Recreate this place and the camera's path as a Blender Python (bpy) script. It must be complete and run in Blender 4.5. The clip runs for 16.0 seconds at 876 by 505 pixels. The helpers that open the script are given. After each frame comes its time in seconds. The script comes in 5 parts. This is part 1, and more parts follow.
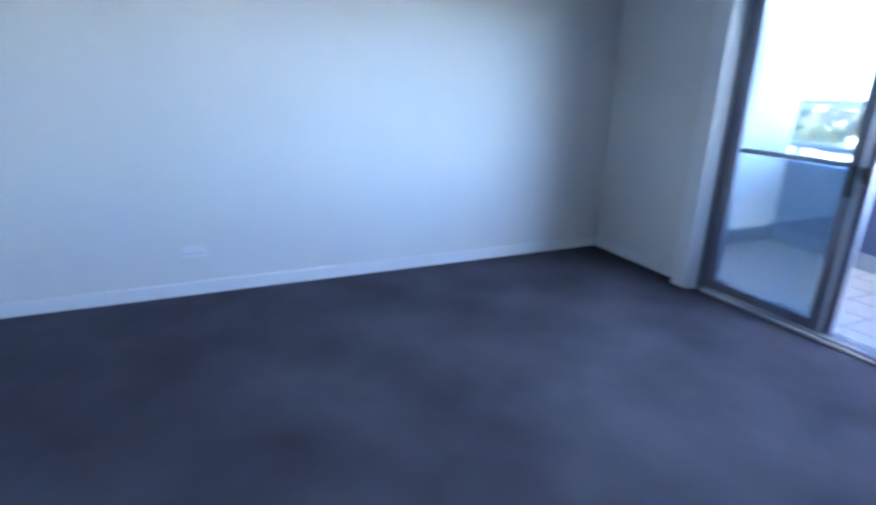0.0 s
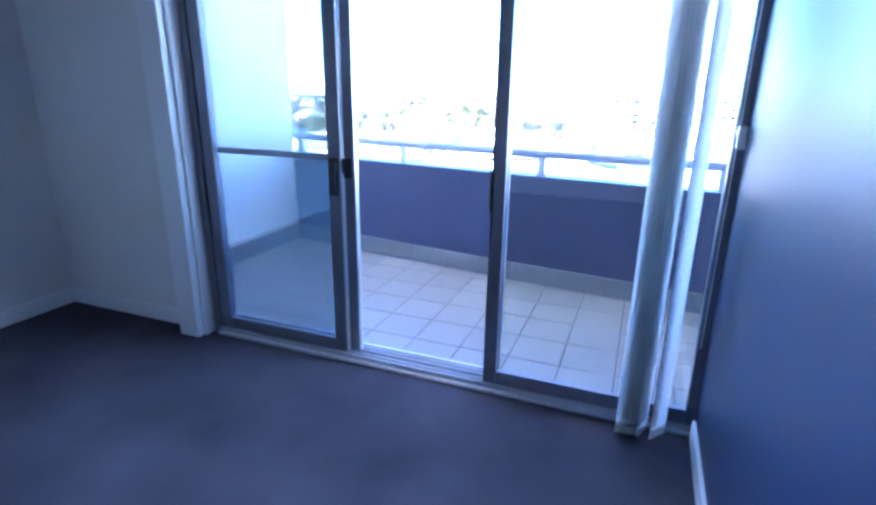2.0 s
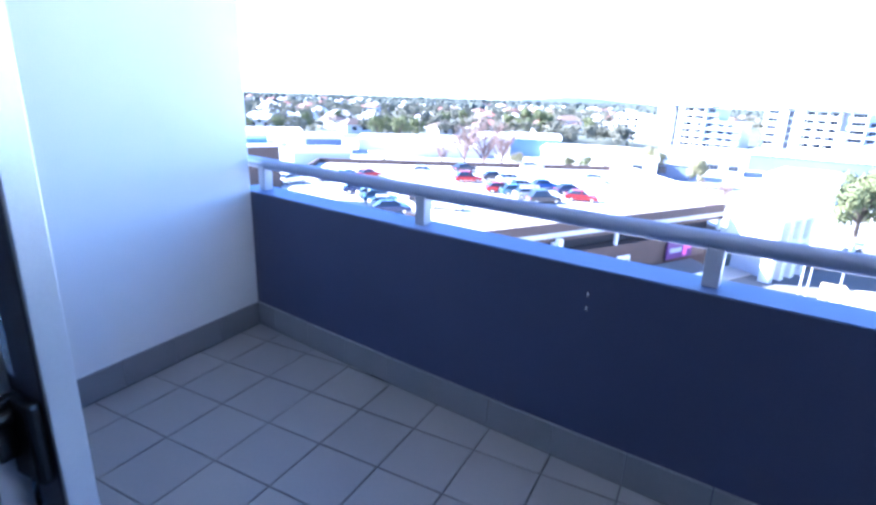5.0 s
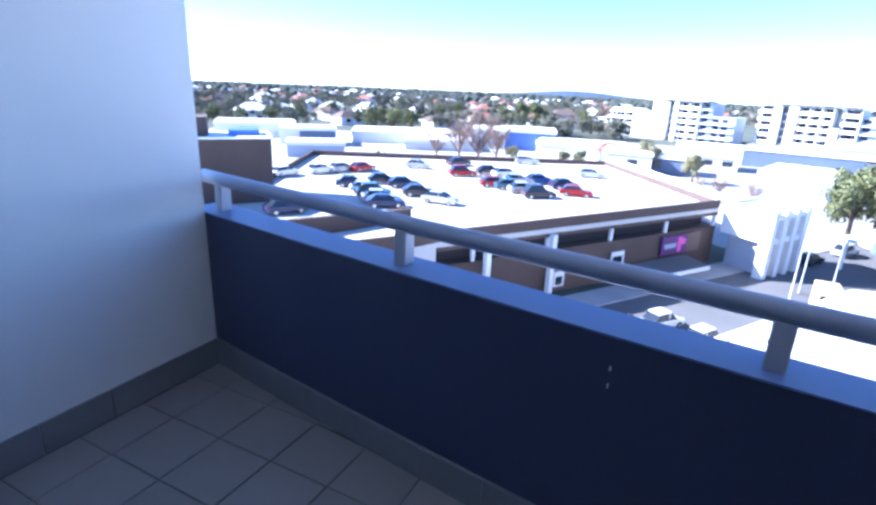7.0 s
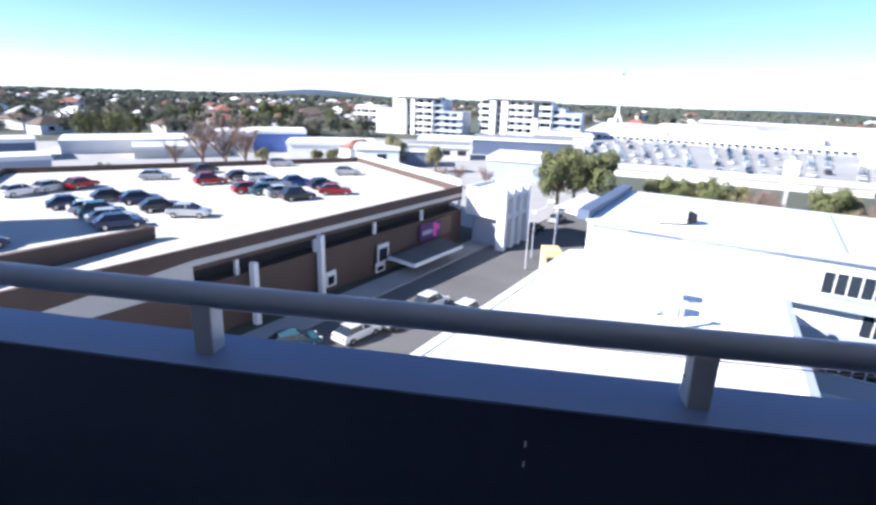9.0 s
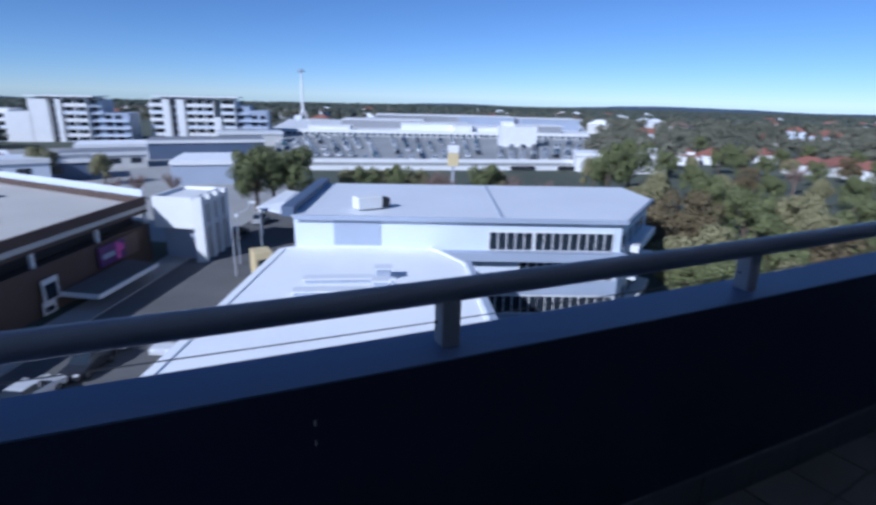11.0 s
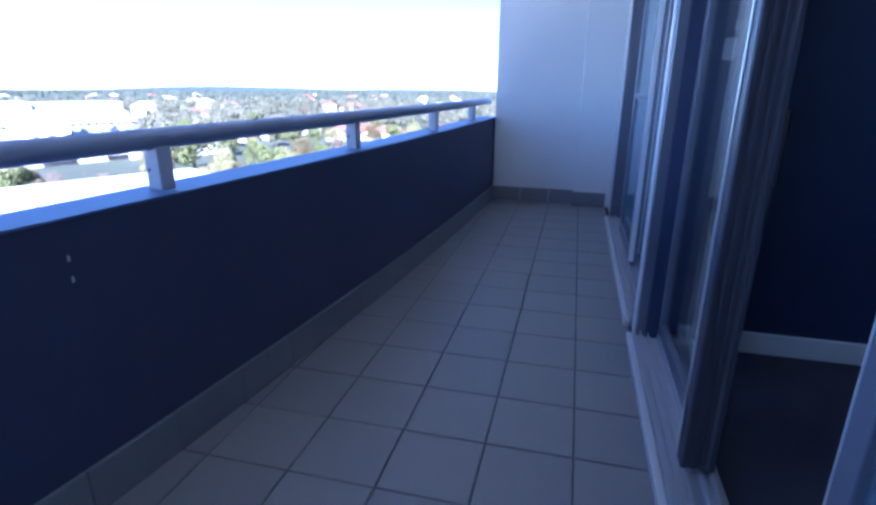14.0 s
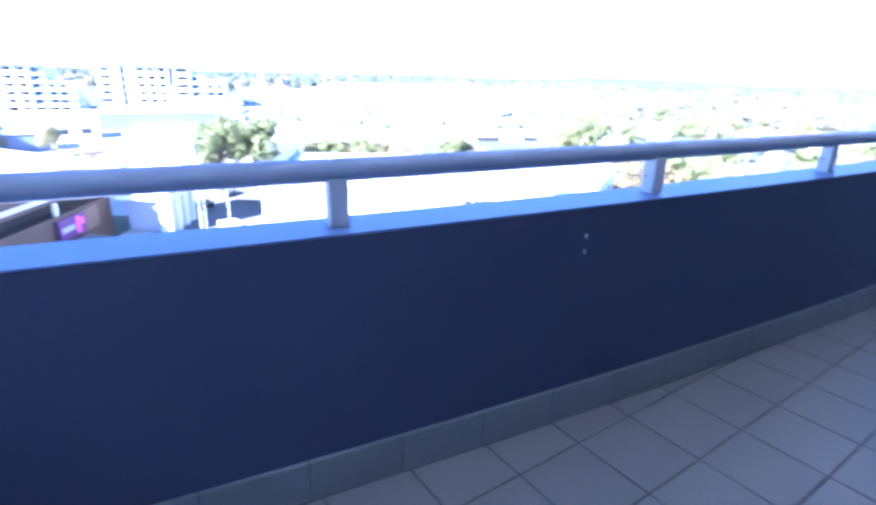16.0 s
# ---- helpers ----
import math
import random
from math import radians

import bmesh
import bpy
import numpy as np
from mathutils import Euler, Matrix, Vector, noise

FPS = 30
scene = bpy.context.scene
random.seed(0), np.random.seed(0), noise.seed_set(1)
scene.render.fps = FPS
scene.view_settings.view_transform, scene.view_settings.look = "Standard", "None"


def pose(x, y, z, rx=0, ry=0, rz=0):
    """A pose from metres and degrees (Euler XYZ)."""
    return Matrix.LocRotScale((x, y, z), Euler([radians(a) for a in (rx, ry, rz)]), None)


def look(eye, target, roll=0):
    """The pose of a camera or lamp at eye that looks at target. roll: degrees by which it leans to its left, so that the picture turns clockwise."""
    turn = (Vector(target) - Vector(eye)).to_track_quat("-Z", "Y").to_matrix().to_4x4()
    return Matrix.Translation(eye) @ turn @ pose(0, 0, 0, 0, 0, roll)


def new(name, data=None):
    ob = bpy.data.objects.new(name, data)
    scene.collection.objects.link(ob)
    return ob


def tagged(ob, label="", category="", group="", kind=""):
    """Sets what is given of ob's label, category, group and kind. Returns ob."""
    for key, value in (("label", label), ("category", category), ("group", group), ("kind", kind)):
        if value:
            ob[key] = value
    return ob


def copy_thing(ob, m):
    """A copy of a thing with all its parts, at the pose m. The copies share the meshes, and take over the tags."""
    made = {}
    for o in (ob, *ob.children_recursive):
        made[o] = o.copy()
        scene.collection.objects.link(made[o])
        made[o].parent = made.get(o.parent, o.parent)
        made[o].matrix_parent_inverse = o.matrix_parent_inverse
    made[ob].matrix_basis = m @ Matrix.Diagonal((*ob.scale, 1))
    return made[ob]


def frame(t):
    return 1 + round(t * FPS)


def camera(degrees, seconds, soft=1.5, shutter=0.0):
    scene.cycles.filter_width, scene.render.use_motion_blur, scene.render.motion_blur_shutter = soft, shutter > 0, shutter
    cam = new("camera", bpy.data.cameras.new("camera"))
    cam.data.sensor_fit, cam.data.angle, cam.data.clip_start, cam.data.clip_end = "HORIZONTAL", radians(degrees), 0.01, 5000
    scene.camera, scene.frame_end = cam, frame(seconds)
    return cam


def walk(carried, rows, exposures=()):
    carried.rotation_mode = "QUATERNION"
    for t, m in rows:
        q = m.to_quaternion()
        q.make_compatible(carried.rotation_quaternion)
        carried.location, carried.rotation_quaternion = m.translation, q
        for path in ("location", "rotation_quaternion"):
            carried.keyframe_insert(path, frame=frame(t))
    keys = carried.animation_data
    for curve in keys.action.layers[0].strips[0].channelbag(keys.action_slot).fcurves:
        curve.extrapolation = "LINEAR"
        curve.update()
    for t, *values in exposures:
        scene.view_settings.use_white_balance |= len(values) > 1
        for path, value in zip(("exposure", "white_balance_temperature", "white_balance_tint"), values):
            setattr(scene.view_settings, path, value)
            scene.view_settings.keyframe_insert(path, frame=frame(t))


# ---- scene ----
cam = camera(79.1, 16.0, soft=2.8, shutter=0.3)
PATH = [
    (0, (3.624, -5.789, 1.588), (1.89, -5.009, 0.969), 1.4),
    (0.5, (3.397, -5.748, 1.517), (2.259, -4.214, 0.925), 1.5),
    (1, (3.296, -5.387, 1.555), (2.51, -3.655, 0.937), 1.2),
    (1.5, (3.267, -4.988, 1.512), (2.563, -3.214, 0.915), 0.9),
    (2, (3.187, -4.53, 1.504), (2.504, -2.747, 0.91), 0.9),
    (2.5, (3.114, -4.029, 1.493), (2.455, -2.238, 0.892), 1.4),
    (3, (3.017, -3.615, 1.477), (2.344, -1.827, 0.884), 1.4),
    (3.5, (2.898, -3.242, 1.477), (2.207, -1.458, 0.892), 1.6),
    (4, (2.754, -2.847, 1.504), (1.983, -1.096, 0.923), 1.7),
    (4.5, (2.553, -2.564, 1.49), (1.679, -0.861, 0.91), 2.0),
    (7, (2.205, -1.924, 1.555), (1.356, -0.22, 0.942), 2.5),
    (7.5, (2.125, -1.751, 1.584), (1.287, -0.043, 0.968), 2.8),
    (8, (1.971, -1.624, 1.56), (1.256, 0.145, 0.96), 2.3),
    (8.5, (1.873, -1.521, 1.574), (1.546, 0.362, 0.985), 2.0),
    (11, (1.708, -1.549, 1.541), (2.707, 0.089, 0.977), 1.3),
    (11.5, (1.567, -1.591, 1.541), (3.016, -0.334, 0.978), 0.5),
    (12, (1.472, -1.633, 1.476), (3.121, -0.653, 0.91), 0.2),
    (12.5, (1.341, -1.73, 1.387), (3.097, -0.963, 0.814), -0.3),
    (13, (1.213, -1.828, 1.319), (3.039, -1.266, 0.727), 0.5),
    (13.5, (1.158, -1.77, 1.247), (3.006, -1.297, 0.647), 0.4),
    (14, (1.013, -1.68, 1.203), (2.86, -1.213, 0.594), 0.5),
    (14.5, (0.878, -1.616, 1.22), (2.702, -1.108, 0.574), 0.7),
    (15, (0.793, -1.575, 1.254), (2.537, -0.848, 0.598), 0.8),
    (15.5, (0.656, -1.531, 1.305), (2.146, -0.375, 0.638), 1.9),
    (16, (0.58, -1.579, 1.305), (1.678, -0.042, 0.647), 1.7),
]
EXPOSURES = [(0, 5.68, 5400, 15), (0.5, 5.78, 5250, 16), (1.0, 5.68, 5000, 18), (2.0, 5.28, 4900, 20), (3.0, 4.83, 4800, 20), (3.8, 4.28, 4800, 20), (4.5, 3.78, 4900, 18), (7, 2.33, 5000, 18), (7.6, 2.18, 5300, 16), (8.5, 1.78, 5900, 14), (11, -0.12, 4900, 14), (11.5, -0.27, 4800, 14), (12, -0.47, 4900, 14), (12.5, 0.28, 5700, 14), (13, 1.33, 5100, 18), (14, 2.43, 4700, 20), (15, 3.28, 4700, 20), (16, 3.43, 4800, 20)]
walk(cam, [(t, look(e, a, r)) for t, e, a, r in PATH], EXPOSURES)

# ---- world, sun ----
SUN_AZ, SUN_EL = -110.0, 31.0
world = bpy.data.worlds.new("sky")
scene.world = world
world.use_nodes = True
wn = world.node_tree.nodes
sky = wn.new("ShaderNodeTexSky")
sky.sky_type = 'NISHITA'
sky.sun_disc = False
sky.sun_elevation = radians(SUN_EL)
sky.sun_rotation = radians(SUN_AZ)
sky.altitude = 2500
sky.air_density, sky.dust_density, sky.ozone_density = 0.85, 0.0, 3.6
wn["Background"].inputs[1].default_value = 0.089
world.node_tree.links.new(sky.outputs[0], wn["Background"].inputs[0])
sun = new("sun", bpy.data.lights.new("sun", 'SUN'))
sun.data.energy, sun.data.angle, sun.data.color = 5.0, radians(0.53), (1.0, 0.93, 0.84)
sun_dir = Vector((math.sin(radians(SUN_AZ)) * math.cos(radians(SUN_EL)), math.cos(radians(SUN_AZ)) * math.cos(radians(SUN_EL)), math.sin(radians(SUN_EL))))
sun.matrix_world = look(sun_dir * 60, (0, 0, 0))


# added fill lamp at the head of the open door, boosting the sky light
lamp = new("door_fill_lamp", bpy.data.lights.new("door_fill_lamp", 'AREA'))
lamp.data.shape, lamp.data.size, lamp.data.size_y = 'RECTANGLE', 2.6, 0.16
lamp.data.energy, lamp.data.color = 1.45, (0.74, 0.86, 1.0)
lamp.data.spread = radians(115)
lamp.matrix_world = look((2.15, -2.17, 2.20), (1.9, -4.6, 0.4))


# ---- materials ----
def mat(name, col, rough=0.6, metal=0.0, var=0.15, scale=6.0, fine=80.0, bump=0.1, hue=None, per_object=0.0, spec=0.5, island=0.0):
    """Base colour broken by broad stains and fine grain, with a fine relief."""
    m = bpy.data.materials.new(name)
    m.use_nodes = True
    nt = m.node_tree
    n, l = nt.nodes, nt.links
    b = n["Principled BSDF"]
    b.inputs["Roughness"].default_value = rough
    b.inputs["Metallic"].default_value = metal
    b.inputs["Specular IOR Level"].default_value = spec
    tc = n.new("ShaderNodeTexCoord")
    big, small = n.new("ShaderNodeTexNoise"), n.new("ShaderNodeTexNoise")
    big.inputs["Scale"].default_value, small.inputs["Scale"].default_value = scale, fine
    big.inputs["Detail"].default_value, small.inputs["Detail"].default_value = 5, 3
    l.new(tc.outputs["Object"], big.inputs["Vector"])
    l.new(tc.outputs["Object"], small.inputs["Vector"])
    add = n.new("ShaderNodeMath")
    add.operation = 'MULTIPLY_ADD'
    l.new(small.outputs["Fac"], add.inputs[0])
    add.inputs[1].default_value = 0.45
    l.new(big.outputs["Fac"], add.inputs[2])
    last = add.outputs[0]
    if per_object or island:
        src = n.new("ShaderNodeObjectInfo").outputs["Random"] if per_object else n.new("ShaderNodeNewGeometry").outputs["Random Per Island"]
        a2 = n.new("ShaderNodeMath")
        a2.operation = 'MULTIPLY_ADD'
        l.new(src, a2.inputs[0])
        a2.inputs[1].default_value = per_object or island
        l.new(last, a2.inputs[2])
        last = a2.outputs[0]
    ramp = n.new("ShaderNodeMapRange")
    ramp.inputs["From Min"].default_value = 0.35
    ramp.inputs["From Max"].default_value = 1.1 + (per_object or island)
    l.new(last, ramp.inputs["Value"])
    mix = n.new("ShaderNodeMix")
    mix.data_type = 'RGBA'
    c2 = hue or tuple(min(1, c * (1 + var)) for c in col)
    c1 = tuple(c * (1 - var) for c in col)
    mix.inputs["A"].default_value = (*c1, 1)
    mix.inputs["B"].default_value = (*c2, 1)
    l.new(ramp.outputs[0], mix.inputs["Factor"])
    l.new(mix.outputs["Result"], b.inputs["Base Color"])
    if bump:
        bp = n.new("ShaderNodeBump")
        bp.inputs["Strength"].default_value = bump
        bp.inputs["Distance"].default_value = 0.01
        l.new(small.outputs["Fac"], bp.inputs["Height"])
        l.new(bp.outputs[0], b.inputs["Normal"])
    return m


def glass_mat(name, tint=(0.95, 0.98, 0.97), gloss=0.95, opaque=0.0, dark=(0.03, 0.04, 0.05)):
    """Clear sheet glass: straight through, with a Fresnel gloss; opaque adds a film or mesh."""
    m = bpy.data.materials.new(name)
    m.use_nodes = True
    nt = m.node_tree
    n, l = nt.nodes, nt.links
    n.remove(n["Principled BSDF"])
    t, g, f, mx = n.new("ShaderNodeBsdfTransparent"), n.new("ShaderNodeBsdfGlossy"), n.new("ShaderNodeLayerWeight"), n.new("ShaderNodeMixShader")
    t.inputs[0].default_value = (*tint, 1)
    g.inputs["Roughness"].default_value = 0.02
    f.inputs[0].default_value = 0.5
    pw, sc = n.new("ShaderNodeMath"), n.new("ShaderNodeMath")
    pw.operation, sc.operation = 'POWER', 'MULTIPLY_ADD'
    pw.inputs[1].default_value, sc.inputs[1].default_value, sc.inputs[2].default_value = 3.6, gloss, 0.045
    l.new(f.outputs["Facing"], pw.inputs[0])
    l.new(pw.outputs[0], sc.inputs[0])
    l.new(sc.outputs[0], mx.inputs[0])
    l.new(t.outputs[0], mx.inputs[1])
    l.new(g.outputs[0], mx.inputs[2])
    last = mx
    if opaque:
        d, m2 = n.new("ShaderNodeBsdfDiffuse"), n.new("ShaderNodeMixShader")
        d.inputs[0].default_value = (*dark, 1)
        m2.inputs[0].default_value = opaque
        l.new(mx.outputs[0], m2.inputs[1])
        l.new(d.outputs[0], m2.inputs[2])
        last = m2
    l.new(last.outputs[0], n["Material Output"].inputs[0])
    return m


M_wall = mat("wall_paint", (0.74, 0.72, 0.68), 0.55, var=0.04, scale=1.5, fine=160, bump=0.06)
M_feature = mat("navy_paint", (0.024, 0.036, 0.095), 0.40, var=0.12, scale=1.2, fine=140, bump=0.04, spec=0.9)
M_white = mat("white_gloss", (0.80, 0.80, 0.79), 0.35, var=0.04, scale=3, fine=90, bump=0.03)
M_ceiling = mat("ceiling_paint", (0.80, 0.80, 0.79), 0.8, var=0.03, scale=1, fine=120, bump=0.05)
M_carpet = mat("carpet", (0.082, 0.080, 0.104), 0.95, var=0.55, scale=1.6, fine=420, bump=1.0, spec=0.1)
M_alu = mat("anodised_aluminium", (0.19, 0.19, 0.23), 0.36, metal=0.35, var=0.10, scale=5, fine=200, bump=0.03)
M_alu_light = mat("bright_aluminium", (0.72, 0.72, 0.74), 0.32, metal=0.6, var=0.06, scale=5, fine=200, bump=0.02)
M_bronze = mat("dark_bronze_anodised", (0.080, 0.077, 0.100), 0.45, metal=0.2, var=0.10, scale=5, fine=200, bump=0.03)
M_black = mat("black_plastic", (0.012, 0.012, 0.014), 0.35, var=0.2, bump=0.03)
M_screw = mat("steel", (0.5, 0.5, 0.52), 0.3, metal=1.0, var=0.05, bump=0.0)
M_fabric = mat("blind_fabric", (0.84, 0.84, 0.84), 0.8, var=0.05, scale=4, fine=500, bump=0.15)
fn = M_fabric.node_tree
tl, ms = fn.nodes.new("ShaderNodeBsdfTranslucent"), fn.nodes.new("ShaderNodeMixShader")
tl.inputs[0].default_value, ms.inputs[0].default_value = (0.85, 0.87, 0.88, 1), 0.65
fn.links.new(fn.nodes["Principled BSDF"].outputs[0], ms.inputs[1])
fn.links.new(tl.outputs[0], ms.inputs[2])
fn.links.new(ms.outputs[0], fn.nodes["Material Output"].inputs[0])
M_tile = mat("porcelain_tile", (0.205, 0.200, 0.205), 0.40, var=0.10, scale=2.6, fine=60, bump=0.05, per_object=0.35, hue=(0.232, 0.222, 0.212))
M_grout = mat("grout", (0.055, 0.055, 0.06), 0.9, var=0.3, scale=5, fine=120, bump=0.3)
M_skirt = mat("skirting_tile", (0.185, 0.187, 0.197), 0.5, var=0.12, scale=4, fine=70, bump=0.06, per_object=0.3)
M_render = mat("render_white", (0.70, 0.70, 0.69), 0.75, var=0.06, scale=1.4, fine=150, bump=0.15)
M_parapet = mat("render_navy", (0.047, 0.052, 0.102), 0.62, var=0.15, scale=1.6, fine=150, bump=0.12)
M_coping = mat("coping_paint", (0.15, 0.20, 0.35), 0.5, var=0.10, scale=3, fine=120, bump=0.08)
M_rail = mat("powder_coat_grey", (0.28, 0.31, 0.39), 0.38, metal=0.1, var=0.06, scale=4, fine=200, bump=0.02)
M_post = mat("powder_coat_post", (0.42, 0.43, 0.47), 0.42, metal=0.1, var=0.08, scale=6, fine=200, bump=0.02)
M_glass = glass_mat("clear_glass")
M_mesh = glass_mat("fly_mesh", (0.78, 0.82, 0.84), opaque=0.26, dark=(0.34, 0.46, 0.54))
M_asphalt = mat("asphalt", (0.12, 0.118, 0.115), 0.9, var=0.25, scale=0.15, fine=6, bump=0.3)
M_ground = mat("ground", (0.085, 0.095, 0.065), 0.95, var=0.4, scale=0.02, fine=0.3, bump=0.0)
M_path = mat("concrete_path", (0.36, 0.35, 0.33), 0.85, var=0.12, scale=0.3, fine=6, bump=0.1)
M_deck = mat("deck_concrete", (0.55, 0.52, 0.47), 0.85, var=0.12, scale=0.08, fine=3, bump=0.1)
M_brown = mat("brown_brick", (0.092, 0.062, 0.049), 0.85, var=0.2, scale=0.3, fine=8, bump=0.2)
M_tan = mat("tan_brick", (0.14, 0.10, 0.08), 0.85, var=0.2, scale=0.3, fine=8, bump=0.2)
# near-black: painted shade of open storey and ramp mouths, and the roof unit's fan
M_dark = mat("dark_shade_and_fan", (0.02, 0.02, 0.024), 0.9, var=0.2, bump=0.0)
M_bwhite = mat("painted_wall", (0.76, 0.75, 0.73), 0.7, var=0.06, scale=0.3, fine=5, bump=0.05)
# grey cladding; also the painted shade on the towers' end wings
M_bgrey = mat("grey_cladding_and_shade", (0.36, 0.40, 0.48), 0.6, var=0.08, scale=0.2, fine=5, bump=0.05)
M_pale = mat("pale_cladding", (0.64, 0.68, 0.74), 0.6, var=0.06, scale=0.2, fine=5, bump=0.05)
M_metalroof = mat("grey_metal_roof", (0.74, 0.75, 0.76), 0.5, metal=0.0, var=0.07, scale=0.15, fine=4, bump=0.05)
M_whiteroof = mat("white_membrane", (0.88, 0.88, 0.87), 0.7, var=0.07, scale=0.25, fine=4, bump=0.05)
M_terracotta = mat("terracotta", (0.27, 0.115, 0.08), 0.8, var=0.25, scale=0.4, fine=5, bump=0.2)
M_blue = mat("blue_sheet", (0.09, 0.16, 0.42), 0.5, var=0.15, scale=0.3, fine=5, bump=0.05)
M_window = mat("dark_window", (0.025, 0.032, 0.042), 0.08, var=0.3, scale=0.5, bump=0.0)
M_bark = mat("bark", (0.10, 0.075, 0.055), 0.95, var=0.3, scale=2, fine=12, bump=0.5)
M_leaf = mat("leaf_green", (0.095, 0.125, 0.042), 0.75, var=0.45, scale=0.35, fine=3, bump=0.0, island=0.6, hue=(0.22, 0.23, 0.09))
M_leaf2 = mat("leaf_olive", (0.19, 0.19, 0.085), 0.75, var=0.4, scale=0.35, fine=3, bump=0.0, island=0.6, hue=(0.33, 0.30, 0.15))
M_leaf3 = mat("leaf_bronze", (0.13, 0.095, 0.05), 0.75, var=0.4, scale=0.35, fine=3, bump=0.0, island=0.6, hue=(0.19, 0.15, 0.07))
M_twig = mat("bare_twigs", (0.22, 0.15, 0.12), 0.9, var=0.3, scale=0.4, fine=3, bump=0.0, island=0.5)
# foliage green paled and greyed to carry the distance haze in its colour
M_far = mat("hazed_bush", (0.085, 0.102, 0.070), 0.9, var=0.4, scale=0.02, fine=0.3, bump=0.0, island=0.6, hue=(0.25, 0.235, 0.165))
M_forest = mat("dark_forest", (0.042, 0.056, 0.046), 0.95, var=0.35, scale=0.01, fine=0.2, bump=0.0, island=0.5, hue=(0.10, 0.11, 0.08))
# wooded hills tinted blue: distance haze put into the base colour
M_hill = mat("hazed_hill", (0.055, 0.080, 0.120), 0.95, var=0.25, scale=0.004, fine=0.05, bump=0.0)
M_farwall = mat("house_wall", (0.62, 0.60, 0.56), 0.8, var=0.1, scale=0.2, fine=3, bump=0.0)
M_lot = mat("pale_asphalt", (0.33, 0.33, 0.32), 0.9, var=0.2, scale=0.05, fine=2, bump=0.1)
M_tyre = mat("tyre", (0.02, 0.02, 0.02), 0.85, var=0.2, bump=0.1)
M_sign = mat("sign_purple", (0.10, 0.03, 0.14), 0.5, var=0.1, scale=1, bump=0.0)
M_pink = mat("sign_pink", (0.70, 0.10, 0.40), 0.5, var=0.05, bump=0.0)
M_yellow = mat("ochre_paint", (0.62, 0.50, 0.27), 0.6, var=0.1, scale=1, bump=0.05)
M_mullion = mat("pale_powder_coat", (0.80, 0.80, 0.81), 0.38, var=0.05, scale=4, fine=200, bump=0.02)
M_greyroof = mat("weathered_roof", (0.27, 0.27, 0.28), 0.6, var=0.12, scale=0.15, fine=4, bump=0.05)
M_shed = mat("slate_blue_cladding", (0.10, 0.13, 0.20), 0.6, var=0.12, scale=0.3, fine=5, bump=0.05)
M_core = mat("dark_core_cladding", (0.07, 0.08, 0.10), 0.5, var=0.12, scale=0.3, fine=5, bump=0.0)
CAR_COLS = {"white": (0.75, 0.75, 0.75), "silver": (0.45, 0.47, 0.48), "navy": (0.02, 0.035, 0.09), "red": (0.30, 0.015, 0.02), "charcoal": (0.04, 0.042, 0.05), "teal": (0.05, 0.13, 0.17), "blue": (0.03, 0.08, 0.25)}
M_car = {k: mat("car_" + k, c, 0.22, metal=0.25, var=0.05, bump=0.0) for k, c in CAR_COLS.items()}


# ---- mesh helpers ----
def box(bm, x0, x1, y0, y1, z0, z1, bevel=0.0, m=None):
    r = bmesh.ops.create_cube(bm, size=1.0, matrix=Matrix.LocRotScale(((x0 + x1) / 2, (y0 + y1) / 2, (z0 + z1) / 2), None, (abs(x1 - x0), abs(y1 - y0), abs(z1 - z0))))
    vs = r["verts"]
    if bevel:
        es = list({e for v in vs for e in v.link_edges})
        q = bmesh.ops.bevel(bm, geom=es, offset=bevel, segments=2, affect='EDGES', profile=0.5)
        vs = list({v for f in q["faces"] for v in f.verts} | {v for v in vs if v.is_valid})
    if m is not None:
        bmesh.ops.transform(bm, matrix=m, verts=vs)
    return vs


def cyl(bm, r, p0, p1, seg=16, r2=None):
    p0, p1 = Vector(p0), Vector(p1)
    d = p1 - p0
    m = Matrix.Translation((p0 + p1) / 2) @ d.to_track_quat("Z", "Y").to_matrix().to_4x4()
    return bmesh.ops.create_cone(bm, cap_ends=True, segments=seg, radius1=r, radius2=r if r2 is None else r2, depth=d.length, matrix=m)["verts"]


def prism(bm, pts, z0, z1):
    """An upright prism on a polygon of the plan; z1 may be a number or one height a corner."""
    n = len(pts)
    hi = z1 if isinstance(z1, (list, tuple)) else [z1] * n
    a = [bm.verts.new((x, y, z0)) for x, y in pts]
    b = [bm.verts.new((x, y, hi[i])) for i, (x, y) in enumerate(pts)]
    for i in range(n):
        j = (i + 1) % n
        bm.faces.new((a[i], a[j], b[j], b[i]))
    bm.faces.new(b)
    bm.faces.new(a[::-1])
    bmesh.ops.recalc_face_normals(bm, faces=bm.faces[:])


def obj(name, bm, material, smooth=False):
    me = bpy.data.meshes.new(name)
    bm.to_mesh(me)
    bm.free()
    me.materials.append(material)
    if smooth:
        for p in me.polygons:
            p.use_smooth = True
    return new(name, me)


